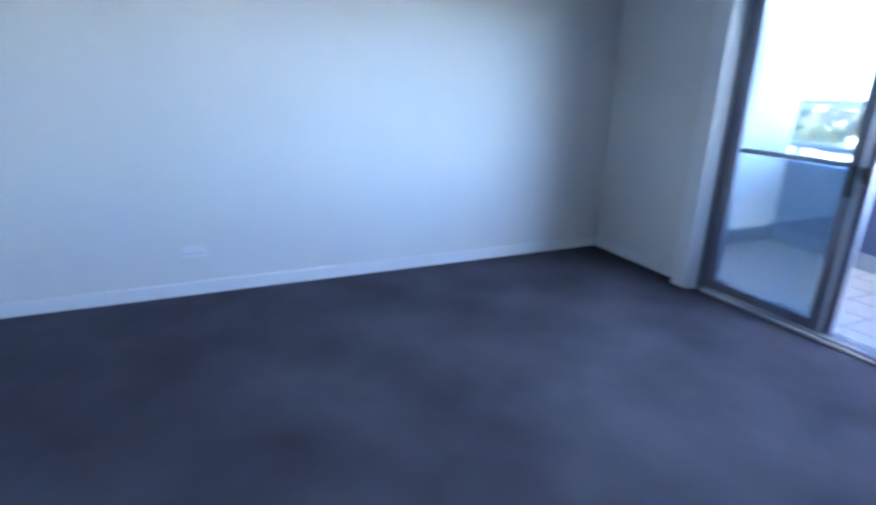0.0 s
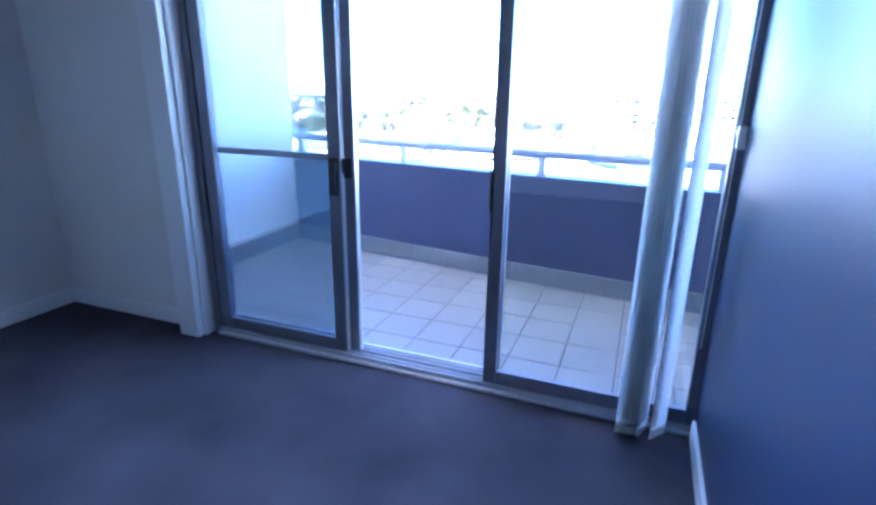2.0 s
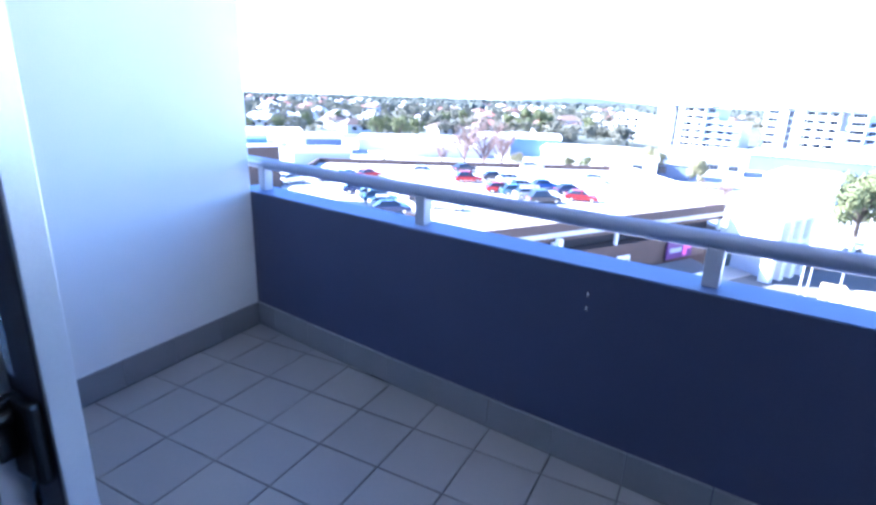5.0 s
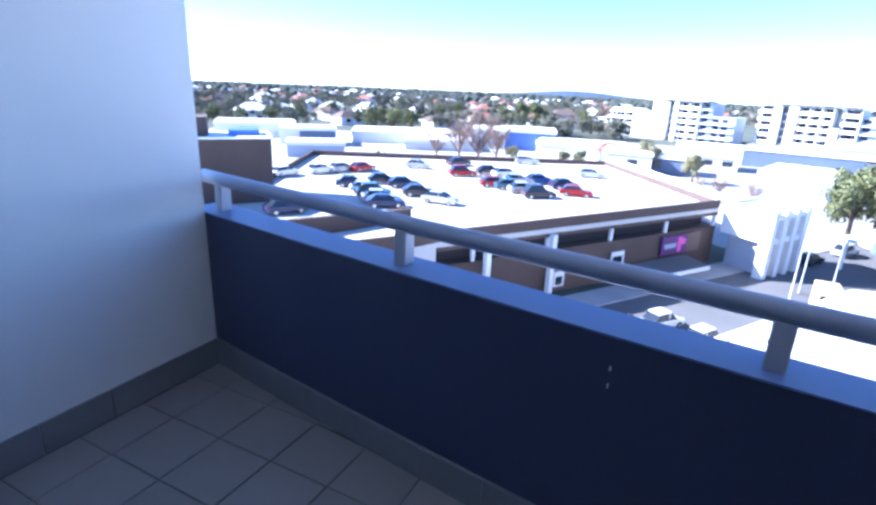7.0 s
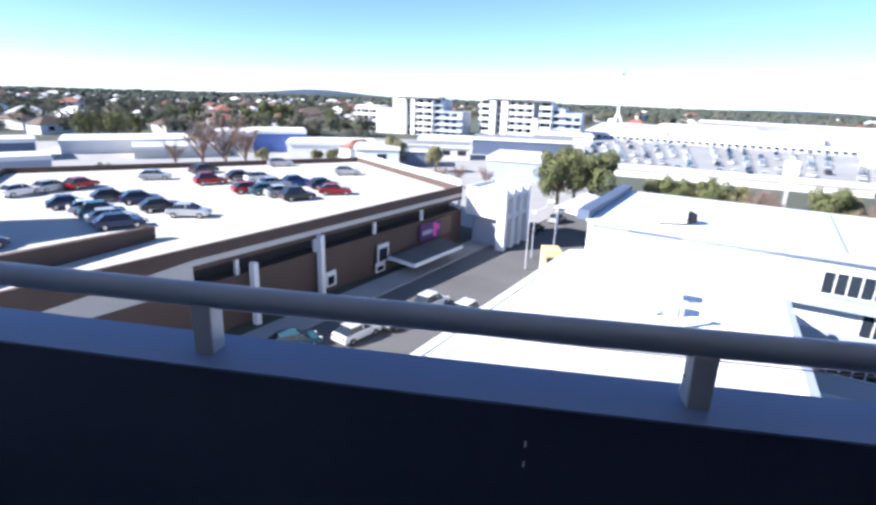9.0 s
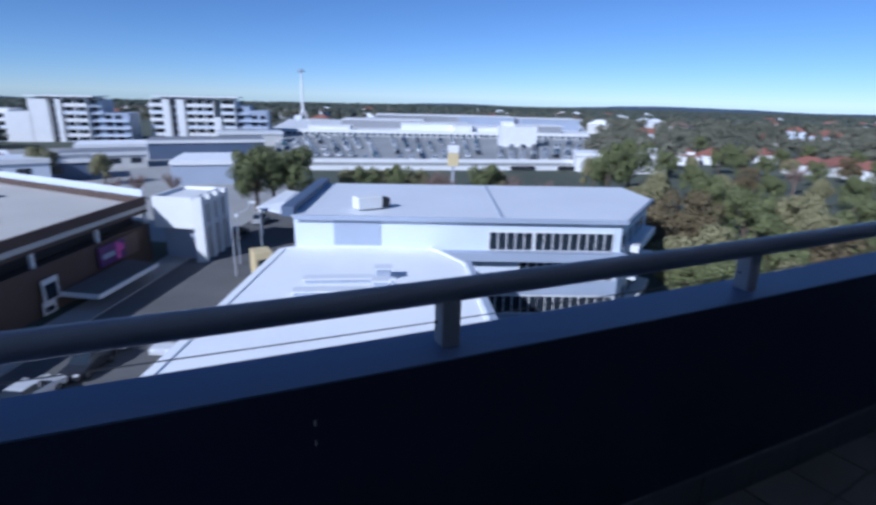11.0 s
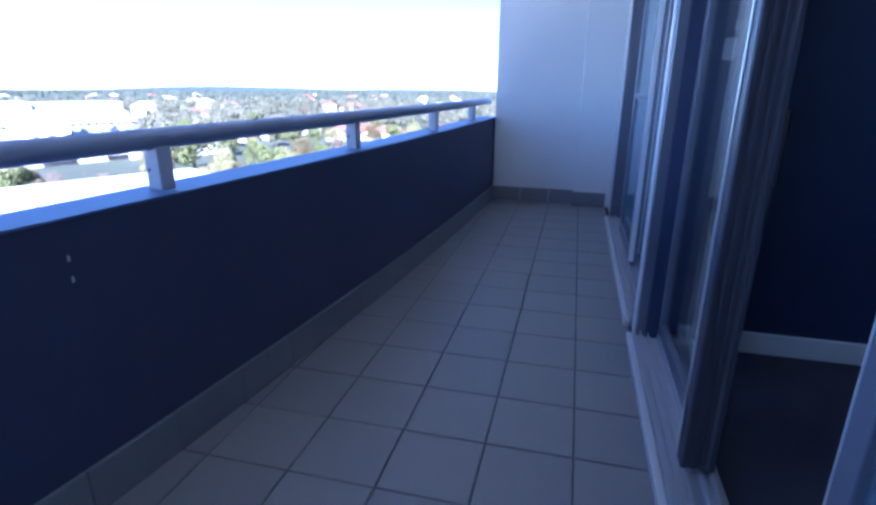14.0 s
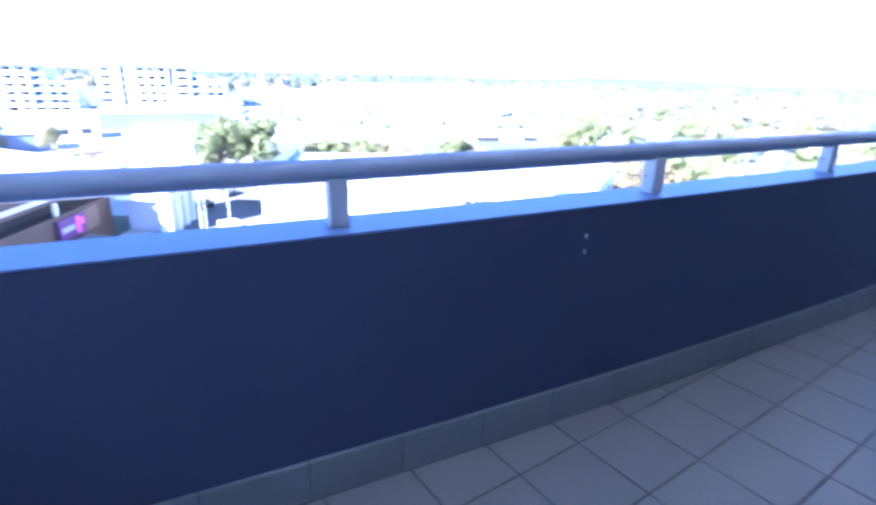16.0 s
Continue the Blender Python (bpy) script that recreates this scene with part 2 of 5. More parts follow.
def part(name, bm, material, parent, label="", smooth=False):
    o = obj(name, bm, material, smooth)
    o.parent = parent
    if label:
        tagged(o, label)
    return o


def bbox(*a, bevel=0.0, m=None):
    bm = bmesh.new()
    box(bm, *a, bevel=bevel, m=m)
    return bm


def empty(name, label, category, group="", kind="", at=(0, 0, 0)):
    o = new(name)
    o.location = at
    return tagged(o, label, category, group, kind)


def structure(name, bm, material, label, category, smooth=False):
    return tagged(obj(name, bm, material, smooth), label, category, kind="structure")


# ---- plan ----
XL, XR = -0.06, 6.70            # balcony end walls
RL, RR = -0.48, 3.54            # room side walls
YI, YO = -2.25, -2.06           # inner and outer face of the door wall
YB = -7.6                       # back wall of the room
DX0, DX1 = 0.79, 3.60           # first door's frame
EX0, EX1 = 3.66, 6.10           # second door's frame
CEIL, SOFFIT, HEAD = 2.55, 2.62, 2.32
PTOP, STREET = 0.86, -19.0


def yin(x):
    """Inner face of the bowed parapet."""
    return -0.085 - 0.159 * (x + 0.06) + 0.0103 * (x + 0.06) * (x - 2.05)


# ---- room shell ----
structure("floor", bbox(RL - .15, RR, YB - .1, YI + 0.10, -.2, .012), M_carpet, "dark charcoal loop-pile carpet, bare and lightly marked", "floor")
structure("wall_west", bbox(RL - .15, RL, YB, YI + .07, .012, CEIL), M_wall, "off-white painted plaster wall of the empty bedroom", "wall")
structure("wall_south", bbox(RL - .15, RR + .12, YB - .15, YB, .012, CEIL), M_wall, "off-white painted plaster back wall", "wall")
bm = bmesh.new()
box(bm, RR, RR + .10, YB, -6.32, .0, CEIL)
box(bm, RR, RR + .10, -6.32, -5.40, 2.06, CEIL)
box(bm, RR, RR + .10, -5.40, YI + 0.16, .0, CEIL)
structure("wall_east", bm, M_feature, "dark navy satin painted feature wall", "wall")
bm = bmesh.new()
box(bm, RL - .15, DX0 - .02, YI + .07, YO, .0, SOFFIT)
box(bm, DX0 - .02, DX1 - .06, YI, YO, HEAD, SOFFIT)
structure("wall_north", bm, M_wall, "off-white painted wall round the sliding door", "wall")
structure("ceiling", bbox(RL - .15, RR + .10, YB - .15, YI + .07, CEIL, CEIL + .1), M_ceiling, "flat white plasterboard ceiling", "ceiling")
for n, a in (("baseboard_west", (RL, RL + .016, YB, YI + .07, .012, .115)), ("baseboard_north", (RL + .016, .62, YI + .054, YI + .07, .012, .115)), ("baseboard_east", (RR - .016, RR, -5.33, YI + .02, .012, .115)), ("baseboard_south", (RL, RR, YB, YB + .016, .012, .115))):
    structure(n, bbox(*a, bevel=.004), M_white, "white gloss painted timber skirting board", "skirting")
trim = tagged(new("trim"), "white painted lining board of the door reveal", "trim", kind="structure")
part("lining", bbox(.62, .765, YI - .045, YI + .07, .012, HEAD + .06, bevel=.004), M_white, trim)
part("reveal", bbox(.768, .785, YI, YO - .06, .012, HEAD, bevel=.003), M_white, trim)

# next room behind the second door
structure("floor_hall", bbox(RR, 5.1, YB - .1, -4.75, -.2, .011), M_carpet, "dark carpet of the hallway", "floor")
bm = bmesh.new()
box(bm, 5.0, 5.15, YB, -4.75, .011, CEIL)
box(bm, RR + .1, 5.15, YB - .15, YB, .011, CEIL)
structure("wall_hall", bm, M_wall, "off-white hallway walls behind the doorway", "wall")
structure("ceiling_hall", bbox(RR + .1, 5.15, YB - .15, -4.7, CEIL, CEIL + .1), M_ceiling, "white hallway ceiling", "ceiling")
structure("floor_next_room", bbox(RR + .1, 7.4, -4.74, YI + .10, -.2, .012), M_carpet, "dark carpet of the next room", "floor")
bm = bmesh.new()
box(bm, 7.25, 7.4, -4.6, YI, .012, CEIL)
box(bm, RR + .1, 7.4, -4.74, -4.6, .012, CEIL)
structure("wall_next_room", bm, M_wall, "off-white walls of the next room", "wall")
structure("ceiling_next_room", bbox(RR + .1, 7.4, -4.69, YI, CEIL, CEIL + .1), M_ceiling, "white ceiling of the next room", "ceiling")
bm = bmesh.new()
box(bm, EX1 + .02, 7.4, YI, YO, .0, SOFFIT)
box(bm, DX1 + .0, EX1 + .02, YI, YO, HEAD, SOFFIT)
structure("wall_balcony_pier", bm, M_render, "white rendered wall beside the far sliding door", "wall")


# ---- sliding doors ----
def leaf(parent, x0, x1, y, stile=.058, mid=None, glass=None, name="panel", bright=True, z1=HEAD - .045, near_strip=False):
    """A sliding leaf: two stiles, rails, a pane and, if asked for, a middle rail."""
    p = part(name, bbox(x0, x0 + stile, y - .017, y + .017, .055, z1, bevel=.004), M_alu, parent)
    part("stile", bbox(x1 - stile, x1, y - .017, y + .017, .055, z1, bevel=.004), M_alu, p)
    part("top_rail", bbox(x0 + stile, x1 - stile, y - .015, y + .015, z1 - .055, z1, bevel=.003), M_alu, p)
    part("bottom_rail", bbox(x0 + stile, x1 - stile, y - .015, y + .015, .055, .125, bevel=.003), M_alu, p)
    g = part("pane", bbox(x0 + stile - .004, x1 - stile + .004, y - .003, y + .003, .12, z1 - .05), glass or M_glass, p)
    g.visible_shadow = False
    if mid:
        part("middle_rail", bbox(x0 + stile, x1 - stile, y - .014, y + .014, mid - .017, mid + .017, bevel=.003), M_alu, p)
    if near_strip:
        part("edge_strip", bbox(x0 - .005, x0, y - .017, y + .017, .055, z1, bevel=.002), M_mullion, p)
    if bright:
        part("edge_strip", bbox(x1, x1 + .006, y - .017, y + .017, .055, z1, bevel=.002), M_alu_light, p)
    return p


def door_frame(parent, x0, x1):
    part("jamb", bbox(x0, x0 + .045, YO - .12, YO + .012, .0, HEAD, bevel=.003), M_alu, parent)
    part("jamb", bbox(x1 - .045, x1, YO - .12, YO + .012, .0, HEAD, bevel=.003), M_alu, parent)
    part("head", bbox(x0 + .045, x1 - .045, YO - .12, YO + .012, HEAD - .045, HEAD, bevel=.003), M_alu, parent)
    bm = bmesh.new()
    box(bm, x0 + .045, x1 - .045, YO - .15, YO + .03, .0, .028, bevel=.003)
    for y in (YO - .118, YO - .086, YO - .040, YO - .008, YO + .022):
        box(bm, x0 + .045, x1 - .045, y - .004, y + .004, .027, .052)
    part("sill_track", bm, M_post, parent, "aluminium sill with raised runners")
    part("sill_lip", bbox(x0 + .045, x1 - .045, YO + .032, YO + .058, .0, .040, bevel=.004), M_alu_light, parent, "pale aluminium sill lip")


door_1 = tagged(new("door_1"), "aluminium sliding glass door standing open onto the balcony", "sliding door", kind="structure")
door_frame(door_1, DX0, DX1)
yA, yB_, yC = YO - .103, YO - .052, YO - .092
inner = leaf(door_1, .84, 1.738, yC, stile=.075)
screen = leaf(door_1, .84, 1.796, yB_, mid=1.145, glass=M_mesh, name="screen_leaf")
fixed = leaf(door_1, 2.553, DX1 - .045, yA, stile=.057, bright=False)
bm = bmesh.new()
box(bm, 2.551, 2.606, yA + .017, yA + .078, .055, HEAD - .045, bevel=.003)
for k in range(4):
    box(bm, 2.546, 2.552, yA - .020 + .027 * k, yA - .006 + .027 * k, .055, HEAD - .045, bevel=.0015)
part("meeting_stile", bm, M_bronze, fixed, "deep grooved dark bronze stile")
part("interlock", bbox(2.598, 2.609, yA + .078, yA + .084, .055, HEAD - .045, bevel=.002), M_alu_light, fixed, "bright interlock strip")
# lock of the glass leaf
bm = bmesh.new()
box(bm, 1.678, 1.737, yC - .036, yC - .017, .955, 1.155, bevel=.008)
lock = part("lock_case", bm, M_black, door_1, "black plastic lock case with screw heads")


def d_pull(x, y, out):
    bm = bmesh.new()
    for i in range(10):
        a0, a1 = math.pi * i / 10, math.pi * (i + 1) / 10
        cyl(bm, .009, (x, y + out * math.sin(a0), 1.052 + .085 * math.cos(a0)), (x, y + out * math.sin(a1), 1.052 + .085 * math.cos(a1)), 8)
    return bm


part("pull", d_pull(1.718, yC - .036, -.014), M_black, lock, "black curved pull", smooth=True)
part("outer_pull", d_pull(1.713, yC + .017, .032), M_black, lock, smooth=True)
bm = bmesh.new()
for z in (.985, 1.03, 1.075, 1.12):
    cyl(bm, .004, (1.718, yC - .0385, z), (1.718, yC - .035, z), 10)
part("screws", bm, M_screw, lock, "bright screw heads")
part("latch", bbox(1.739, 1.757, yC - .012, yC + .018, 1.075, 1.15, bevel=.003), M_black, lock)
# lock of the screen leaf
bm = bmesh.new()
box(bm, 1.736, 1.793, yB_ - .034, yB_ - .017, 1.045, 1.15, bevel=.006)
lock2 = part("screen_lock", bm, M_black, door_1, "black lock on the fly-screen leaf")
bm = bmesh.new()
cyl(bm, .010, (1.755, yB_ - .05, 1.13), (1.755, yB_ - .034, 1.13), 12)
box(bm, 1.73, 1.76, yB_ - .056, yB_ - .048, 1.10, 1.14, bevel=.003)
part("snib", bm, M_black, lock2)
part("finger_pull", bbox(2.539, 2.556, yA - .034, yA - .020, .955, 1.145, bevel=.005), M_black, door_1, "black finger pull on the leaf's edge")
part("chain_holder", bbox(3.50, 3.53, YI - .02, YI + .02, 1.30, 1.385, bevel=.006), M_white, door_1, "small white plastic chain holder")

door_2 = tagged(new("door_2"), "closed aluminium sliding door with a fly-screen leaf", "sliding door", kind="structure")
door_frame(door_2, EX0, EX1)
leaf(door_2, EX0 + .045, 4.70, yC, stile=.07)
leaf(door_2, 4.62, EX1 - .045, yA, stile=.07, near_strip=True)
leaf(door_2, 4.66, 5.55, yB_, mid=1.12, glass=M_mesh, name="screen_leaf", near_strip=True)
structure("mullion", bbox(DX1, EX0, YI + .16, YO + .020, .0, HEAD, bevel=.004), M_mullion, "pale aluminium mullion between the two sliding doors", "mullion")

# ---- vertical blind, drawn to one side ----
blind = empty("vertical_blind", "pale fabric vertical blind drawn into a stack beside the door", "blind")
part("headrail", bbox(.76, 3.50, YI - .075, YI - .03, HEAD - .0, HEAD + .05, bevel=.004), M_white, blind)
random.seed(5)
for i in range(11):
    x = 3.228 + .0105 * i
    tilt = radians(66 + random.uniform(-6, 6))
    if i == 10:
        x, tilt = 3.385, radians(52)
    bm = bmesh.new()
    vs = []
    for s in range(7):
        u = s / 6 - .5
        px, py = u * .105, .010 * (1 - 4 * u * u)
        for z in (.04, HEAD):
            vs.append(bm.verts.new((x + px * math.cos(tilt) - py * math.sin(tilt), YI - .052 + px * math.sin(tilt) + py * math.cos(tilt), z)))
    for s in range(6):
        bm.faces.new((vs[2 * s], vs[2 * s + 2], vs[2 * s + 3], vs[2 * s + 1]))
    bmesh.ops.solidify(bm, geom=bm.faces[:], thickness=.0015)
    sl = part("slat", bm, M_fabric, blind, smooth=True)
    part("weight", bbox(-.044, .044, -.003, .003, .045, .085, m=pose(x, YI - .052, 0, 0, 0, math.degrees(tilt))), M_white, sl)
bm = bmesh.new()
for dx in (0, .02):
    cyl(bm, .0022, (3.475 + dx, YI - .06, .5), (3.475 + dx, YI - .06, HEAD), 6)
part("cord", bm, M_white, blind)

# ---- wall socket ----
sock = empty("power_socket", "white plastic double power socket on the wall above the skirting", "socket")
part("plate", bbox(RL, RL + .009, -5.98, -5.83, .30, .39, bevel=.004), M_white, sock)
for y in (-5.945, -5.875):
    bm = bmesh.new()
    for dy in (-.010, .010):
        box(bm, RL + .009, RL + .0105, y + dy - .002, y + dy + .002, .325, .342)
    part("outlet", bm, M_black, sock)
    part("switch", bbox(RL + .009, RL + .013, y - .008, y + .008, .358, .376, bevel=.002), M_white, sock)

# ---- balcony shell ----
def strip(xs, prof):
    """Sweeps a closed profile of (offset outwards, height) along the bow of the parapet."""
    bm = bmesh.new()
    rings = []
    for x in xs:
        s = (yin(x + .01) - yin(x - .01)) / .02
        nx, ny = -s / math.hypot(1, s), 1 / math.hypot(1, s)
        rings.append([bm.verts.new((x + nx * o, yin(x) + ny * o, z)) for o, z in prof])
    k = len(prof)
    for a, b in zip(rings, rings[1:]):
        for i in range(k):
            bm.faces.new((a[i], a[(i + 1) % k], b[(i + 1) % k], b[i]))
    bm.faces.new(rings[0][::-1])
    bm.faces.new(rings[-1])
    bmesh.ops.recalc_face_normals(bm, faces=bm.faces[:])
    return bm


XS = [XL - .15 + (XR - XL + .30) * i / 42 for i in range(43)]
structure("parapet", strip(XS, [(0, -.25), (0, PTOP - .004), (.004, PTOP), (.176, PTOP), (.18, PTOP - .004), (.18, -.25)]), M_parapet, "dark navy rendered balcony parapet, gently bowed", "parapet", smooth=False)
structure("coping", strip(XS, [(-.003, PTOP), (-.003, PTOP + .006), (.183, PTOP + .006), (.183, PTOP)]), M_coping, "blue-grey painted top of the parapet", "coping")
structure("wall_balcony_west", bbox(XL - .18, XL, YO, yin(XL) - .004, -.25, SOFFIT, bevel=.006), M_render, "white rendered end wall of the balcony", "wall")
structure("wall_balcony_east", bbox(XR, XR + .18, YO, yin(XR) - .010, -.25, SOFFIT, bevel=.006), M_render, "white rendered end wall of the balcony", "wall")
structure("wall_balcony_nib", bbox(XR - .10, XR, YO, -1.70, .0, SOFFIT, bevel=.006), M_render, "narrow white rendered nib in the balcony corner", "wall")
structure("ceiling_balcony", bbox(-.6, 7.4, YO, .16, SOFFIT, SOFFIT + .22), M_render, "painted concrete soffit over the balcony", "ceiling")
slab = structure("floor_balcony", bbox(XL - .1, XR + .1, YO - .02, .05, -.22, -.006), M_grout, "balcony floor of square grey tiles with dark joints", "floor")

# balustrade rail
rail = empty("balustrade_rail", "grey powder-coated tube rail on short flat posts along the parapet", "handrail")
rp = [(.09 + .034 * math.cos(2 * math.pi * i / 16), 1.026 + .034 * math.sin(2 * math.pi * i / 16)) for i in range(16)]
part("tube", strip(XS, rp), M_rail, rail, smooth=True)
for x in (-.02, 1.20, 2.455, 3.70, 4.95, 6.08):
    s = math.degrees(math.atan((yin(x + .01) - yin(x - .01)) / .02))
    m = pose(x, yin(x) + .09, 0, 0, 0, s)
    p = part("post", bbox(-.028, .028, -.030, .030, PTOP + .006, 1.005, bevel=.004, m=m), M_post, rail)
    if x > 0:
        bm = bmesh.new()
        cyl(bm, .005, (-.031, .012, .93), (-.027, .012, .93), 8)
        bmesh.ops.transform(bm, matrix=m, verts=bm.verts)
        part("screw", bm, M_black, p)
chips = tagged(new("paint_chips"), "two small pale chips in the navy render", "paint chip", kind="structure")
for z, w in ((.758, .0028), (.700, .0022)):
    part("chip", bbox(-w, w, -.0025, -.0004, z - .009, z + .008, bevel=.0008, m=pose(2.05, yin(2.05), 0, 0, 0, -7)), M_white, chips)

# ---- socket on the navy wall ----
sock2 = empty("power_socket", "white plastic power socket with a plug on the navy wall", "socket")
part("plate", bbox(RR - .009, RR, -3.86, -3.74, .27, .345, bevel=.004), M_white, sock2)
part("plug", bbox(RR - .045, RR - .009, -3.78, -3.745, .285, .33, bevel=.008), M_white, sock2)

# ---- our own block, above and below the flat ----
structure("block_below", bbox(-12, 20, -14, YO - .05, STREET, -.26), M_bwhite, "pale rendered lower storeys of the apartment block", "building")
# unseen masses of assumed size, added to keep sun off balcony and rooms
structure("block_above", bbox(-12, 20, -14, YO - .02, SOFFIT + .23, 6.5), M_bwhite, "unseen upper mass of the apartment block, added to block the sun", "building")
structure("block_back", bbox(-12, 20, -14, YB - .3, -.26, SOFFIT + .23), M_bwhite, "unseen rear mass of the apartment block, added to block the sun", "building")

# ---- ground ----
bm = bmesh.new()
rings = [0, 60, 120, 200, 320, 500, 750, 1100, 1500, 2000, 2600, 3300, 4200, 4700]
SEG = 96
prev = None
for r in rings:
    cur = []
    for k in range(SEG):
        a = 2 * math.pi * k / SEG
        z = STREET - max(0, r - 400) * .012
        cur.append(bm.verts.new((r * math.sin(a), r * math.cos(a), z)))
        if r == 0:
            break
    if prev:
        for k in range(SEG):
            j = (k + 1) % SEG
            if len(prev) == 1:
                bm.faces.new((prev[0], cur[j], cur[k]))
            else:
                bm.faces.new((prev[k], prev[j], cur[j], cur[k]))
    prev = cur
bmesh.ops.recalc_face_normals(bm, faces=bm.faces[:])
for f in bm.faces:
    if f.normal.z < 0:
        f.normal_flip()
structure("ground", bm, M_ground, "grassy and paved town ground running to far wooded hills", "ground")

U, V = Vector((.535, .845)), Vector((.845, -.535))     # along the street, and across it towards the white roof


def plan(o, *uv):
    return [tuple(Vector(o) + U * u + V * v) for u, v in uv]


S0 = (-18.5, 37.7)
bm = bmesh.new()
prism(bm, plan(S0, (-60, 5.5), (95, 5.5), (95, 19), (-60, 19)), STREET, STREET + .04)
structure("road", bm, M_asphalt, "dark asphalt street in the shade of the car park", "road")
for n, a, b in (("pavement_1", 2.2, 5.5), ("pavement_2", 19, 23)):
    bm = bmesh.new()
    prism(bm, plan(S0, (-60, a), (95, a), (95, b), (-60, b)), STREET, STREET + .17)
    structure(n, bm, M_path, "pale concrete footpath with a raised kerb", "pavement")
# ---- parking deck building ----
deck = empty("car_park_building", "brown brick car park building with an open roof deck", "building")
C0, C1, C2, C3 = (4.3, 72), (-15, 101), (-62, 74), (-32, 17)
poly = [C0, C1, C2, C3]


def wall_run(bm, p, q, z0, z1, th=.3, inset=0.0):
    p, q = Vector(p), Vector(q)
    d = (q - p).normalized()
    nrm = Vector((-d.y, d.x))
    p, q = p + nrm * inset, q + nrm * inset
    prism(bm, [tuple(p), tuple(q), tuple(q + nrm * th), tuple(p + nrm * th)], z0, z1)


R1, R0, F1 = (-23.9, 43.3), (-45.3, 9.5), (-18.0, 38.2)     # ramp: top end, foot, and the opposite edge
deck_poly = [C0, C1, C2, R0, R1, F1]
bm = bmesh.new(); prism(bm, poly, STREET, -14.3)
part("lower_wall", bm, M_brown, deck)
# solid dark block: the open storey's shade put into its colour
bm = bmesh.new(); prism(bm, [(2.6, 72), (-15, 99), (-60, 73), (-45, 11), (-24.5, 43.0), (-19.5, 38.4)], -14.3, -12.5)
part("storey_shade_block", bm, M_dark, deck)
bm = bmesh.new(); prism(bm, deck_poly, -12.5, -12.0)
part("roof_deck", bm, M_deck, deck, "sunlit pale concrete roof deck")
bm = bmesh.new(); prism(bm, [F1, R1, R0, C3], -14.28, [-12.02, -12.02, -14.1, -14.1])
part("ramp_floor", bm, M_deck, deck)
for p, q in ((C0, C1), (C1, C2), (C2, C3), (C3, C0)):
    bm = bmesh.new(); wall_run(bm, p, q, -12.9, -11.0 if (p, q) == (C3, C0) else -11.2, .35)
    part("fascia", bm, M_brown, deck)
for i in range(8):
    c = Vector(C0) + (Vector(C3) - Vector(C0)) * (i + .02) / 7.3
    bm = bmesh.new(); box(bm, -.16, .16, -.16, .16, -14.3, -12.9, m=pose(c.x - .25, c.y, 0, 0, 0, -33))
    part("column", bm, M_bwhite, deck)
for i, u in enumerate((9.5, 17.5)):
    c = Vector(C0) - U * (18 + u) + V * .25
    bm = bmesh.new(); box(bm, -.3, .3, -.25, .25, STREET, -12.4 - .8 * i, m=pose(c.x, c.y, 0, 0, 0, -33))
    part("downpipe", bm, M_bwhite, deck)
for i, (u, z, w, h) in enumerate(((17.5, -16.6, 2.0, 2.2), (18, -18.2, 1.6, 1.2), (26, -17.4, 1.4, 1.6))):
    c = Vector(C0) - U * u + V * .06
    bm = bmesh.new(); box(bm, -w / 2, w / 2, -.06, .06, z - h / 2, z + h / 2, m=pose(c.x, c.y, 0, 0, 0, 57.6))
    wdw = part("window", bm, M_bwhite, deck)
    bm = bmesh.new(); box(bm, -w / 2 + .2, w / 2 - .3, -.03, .03, z - h / 2 + .2, z + h / 2 - .5, m=pose(c.x + .06, c.y - .04, 0, 0, 0, 57.6))
    part("pane", bm, M_window, wdw)
bm = bmesh.new(); prism(bm, [(4.3, 63.2), (-1.2, 54.8), (-4.3, 57.4), (1.5, 66.5)], -17.35, -17.1)
aw = part("awning", bm, M_asphalt, deck, "flat grey entrance awning with a white edge")
bm = bmesh.new(); wall_run(bm, (-1.2, 54.8), (4.3, 63.2), -17.5, -17.05, -.12); wall_run(bm, (-4.3, 57.4), (-1.2, 54.8), -17.5, -17.05, -.12)
part("awning_edge", bm, M_bwhite, aw)
c = Vector(C0) - U * 8.0 + V * .15
sg = empty("wall_sign", "purple shop sign with a pink mark on the brick wall", "sign")
part("board", bbox(-2.3, 2.3, -.1, .1, -16.9, -14.7, m=pose(c.x, c.y, 0, 0, 0, 57.6)), M_sign, sg)
part("surround", bbox(-.6, 3.3, -.05, .05, -17.0, -14.6, m=pose(c.x + .9, c.y + 1.4, 0, 0, 0, 57.6)), M_tan, sg)
bm = bmesh.new()
box(bm, .6, 1.3, -.13, .13, -16.7, -14.9, m=pose(c.x, c.y, 0, 0, 0, 57.6)); box(bm, 1.3, 2.0, -.13, .13, -15.9, -15.2, m=pose(c.x, c.y, 0, 0, 0, 57.6))
part("mark", bm, M_pink, sg)
part("lettering", bbox(-1.8, .3, -.13, .13, -16.15, -15.6, m=pose(c.x, c.y, 0, 0, 0, 57.6)), M_bgrey, sg)
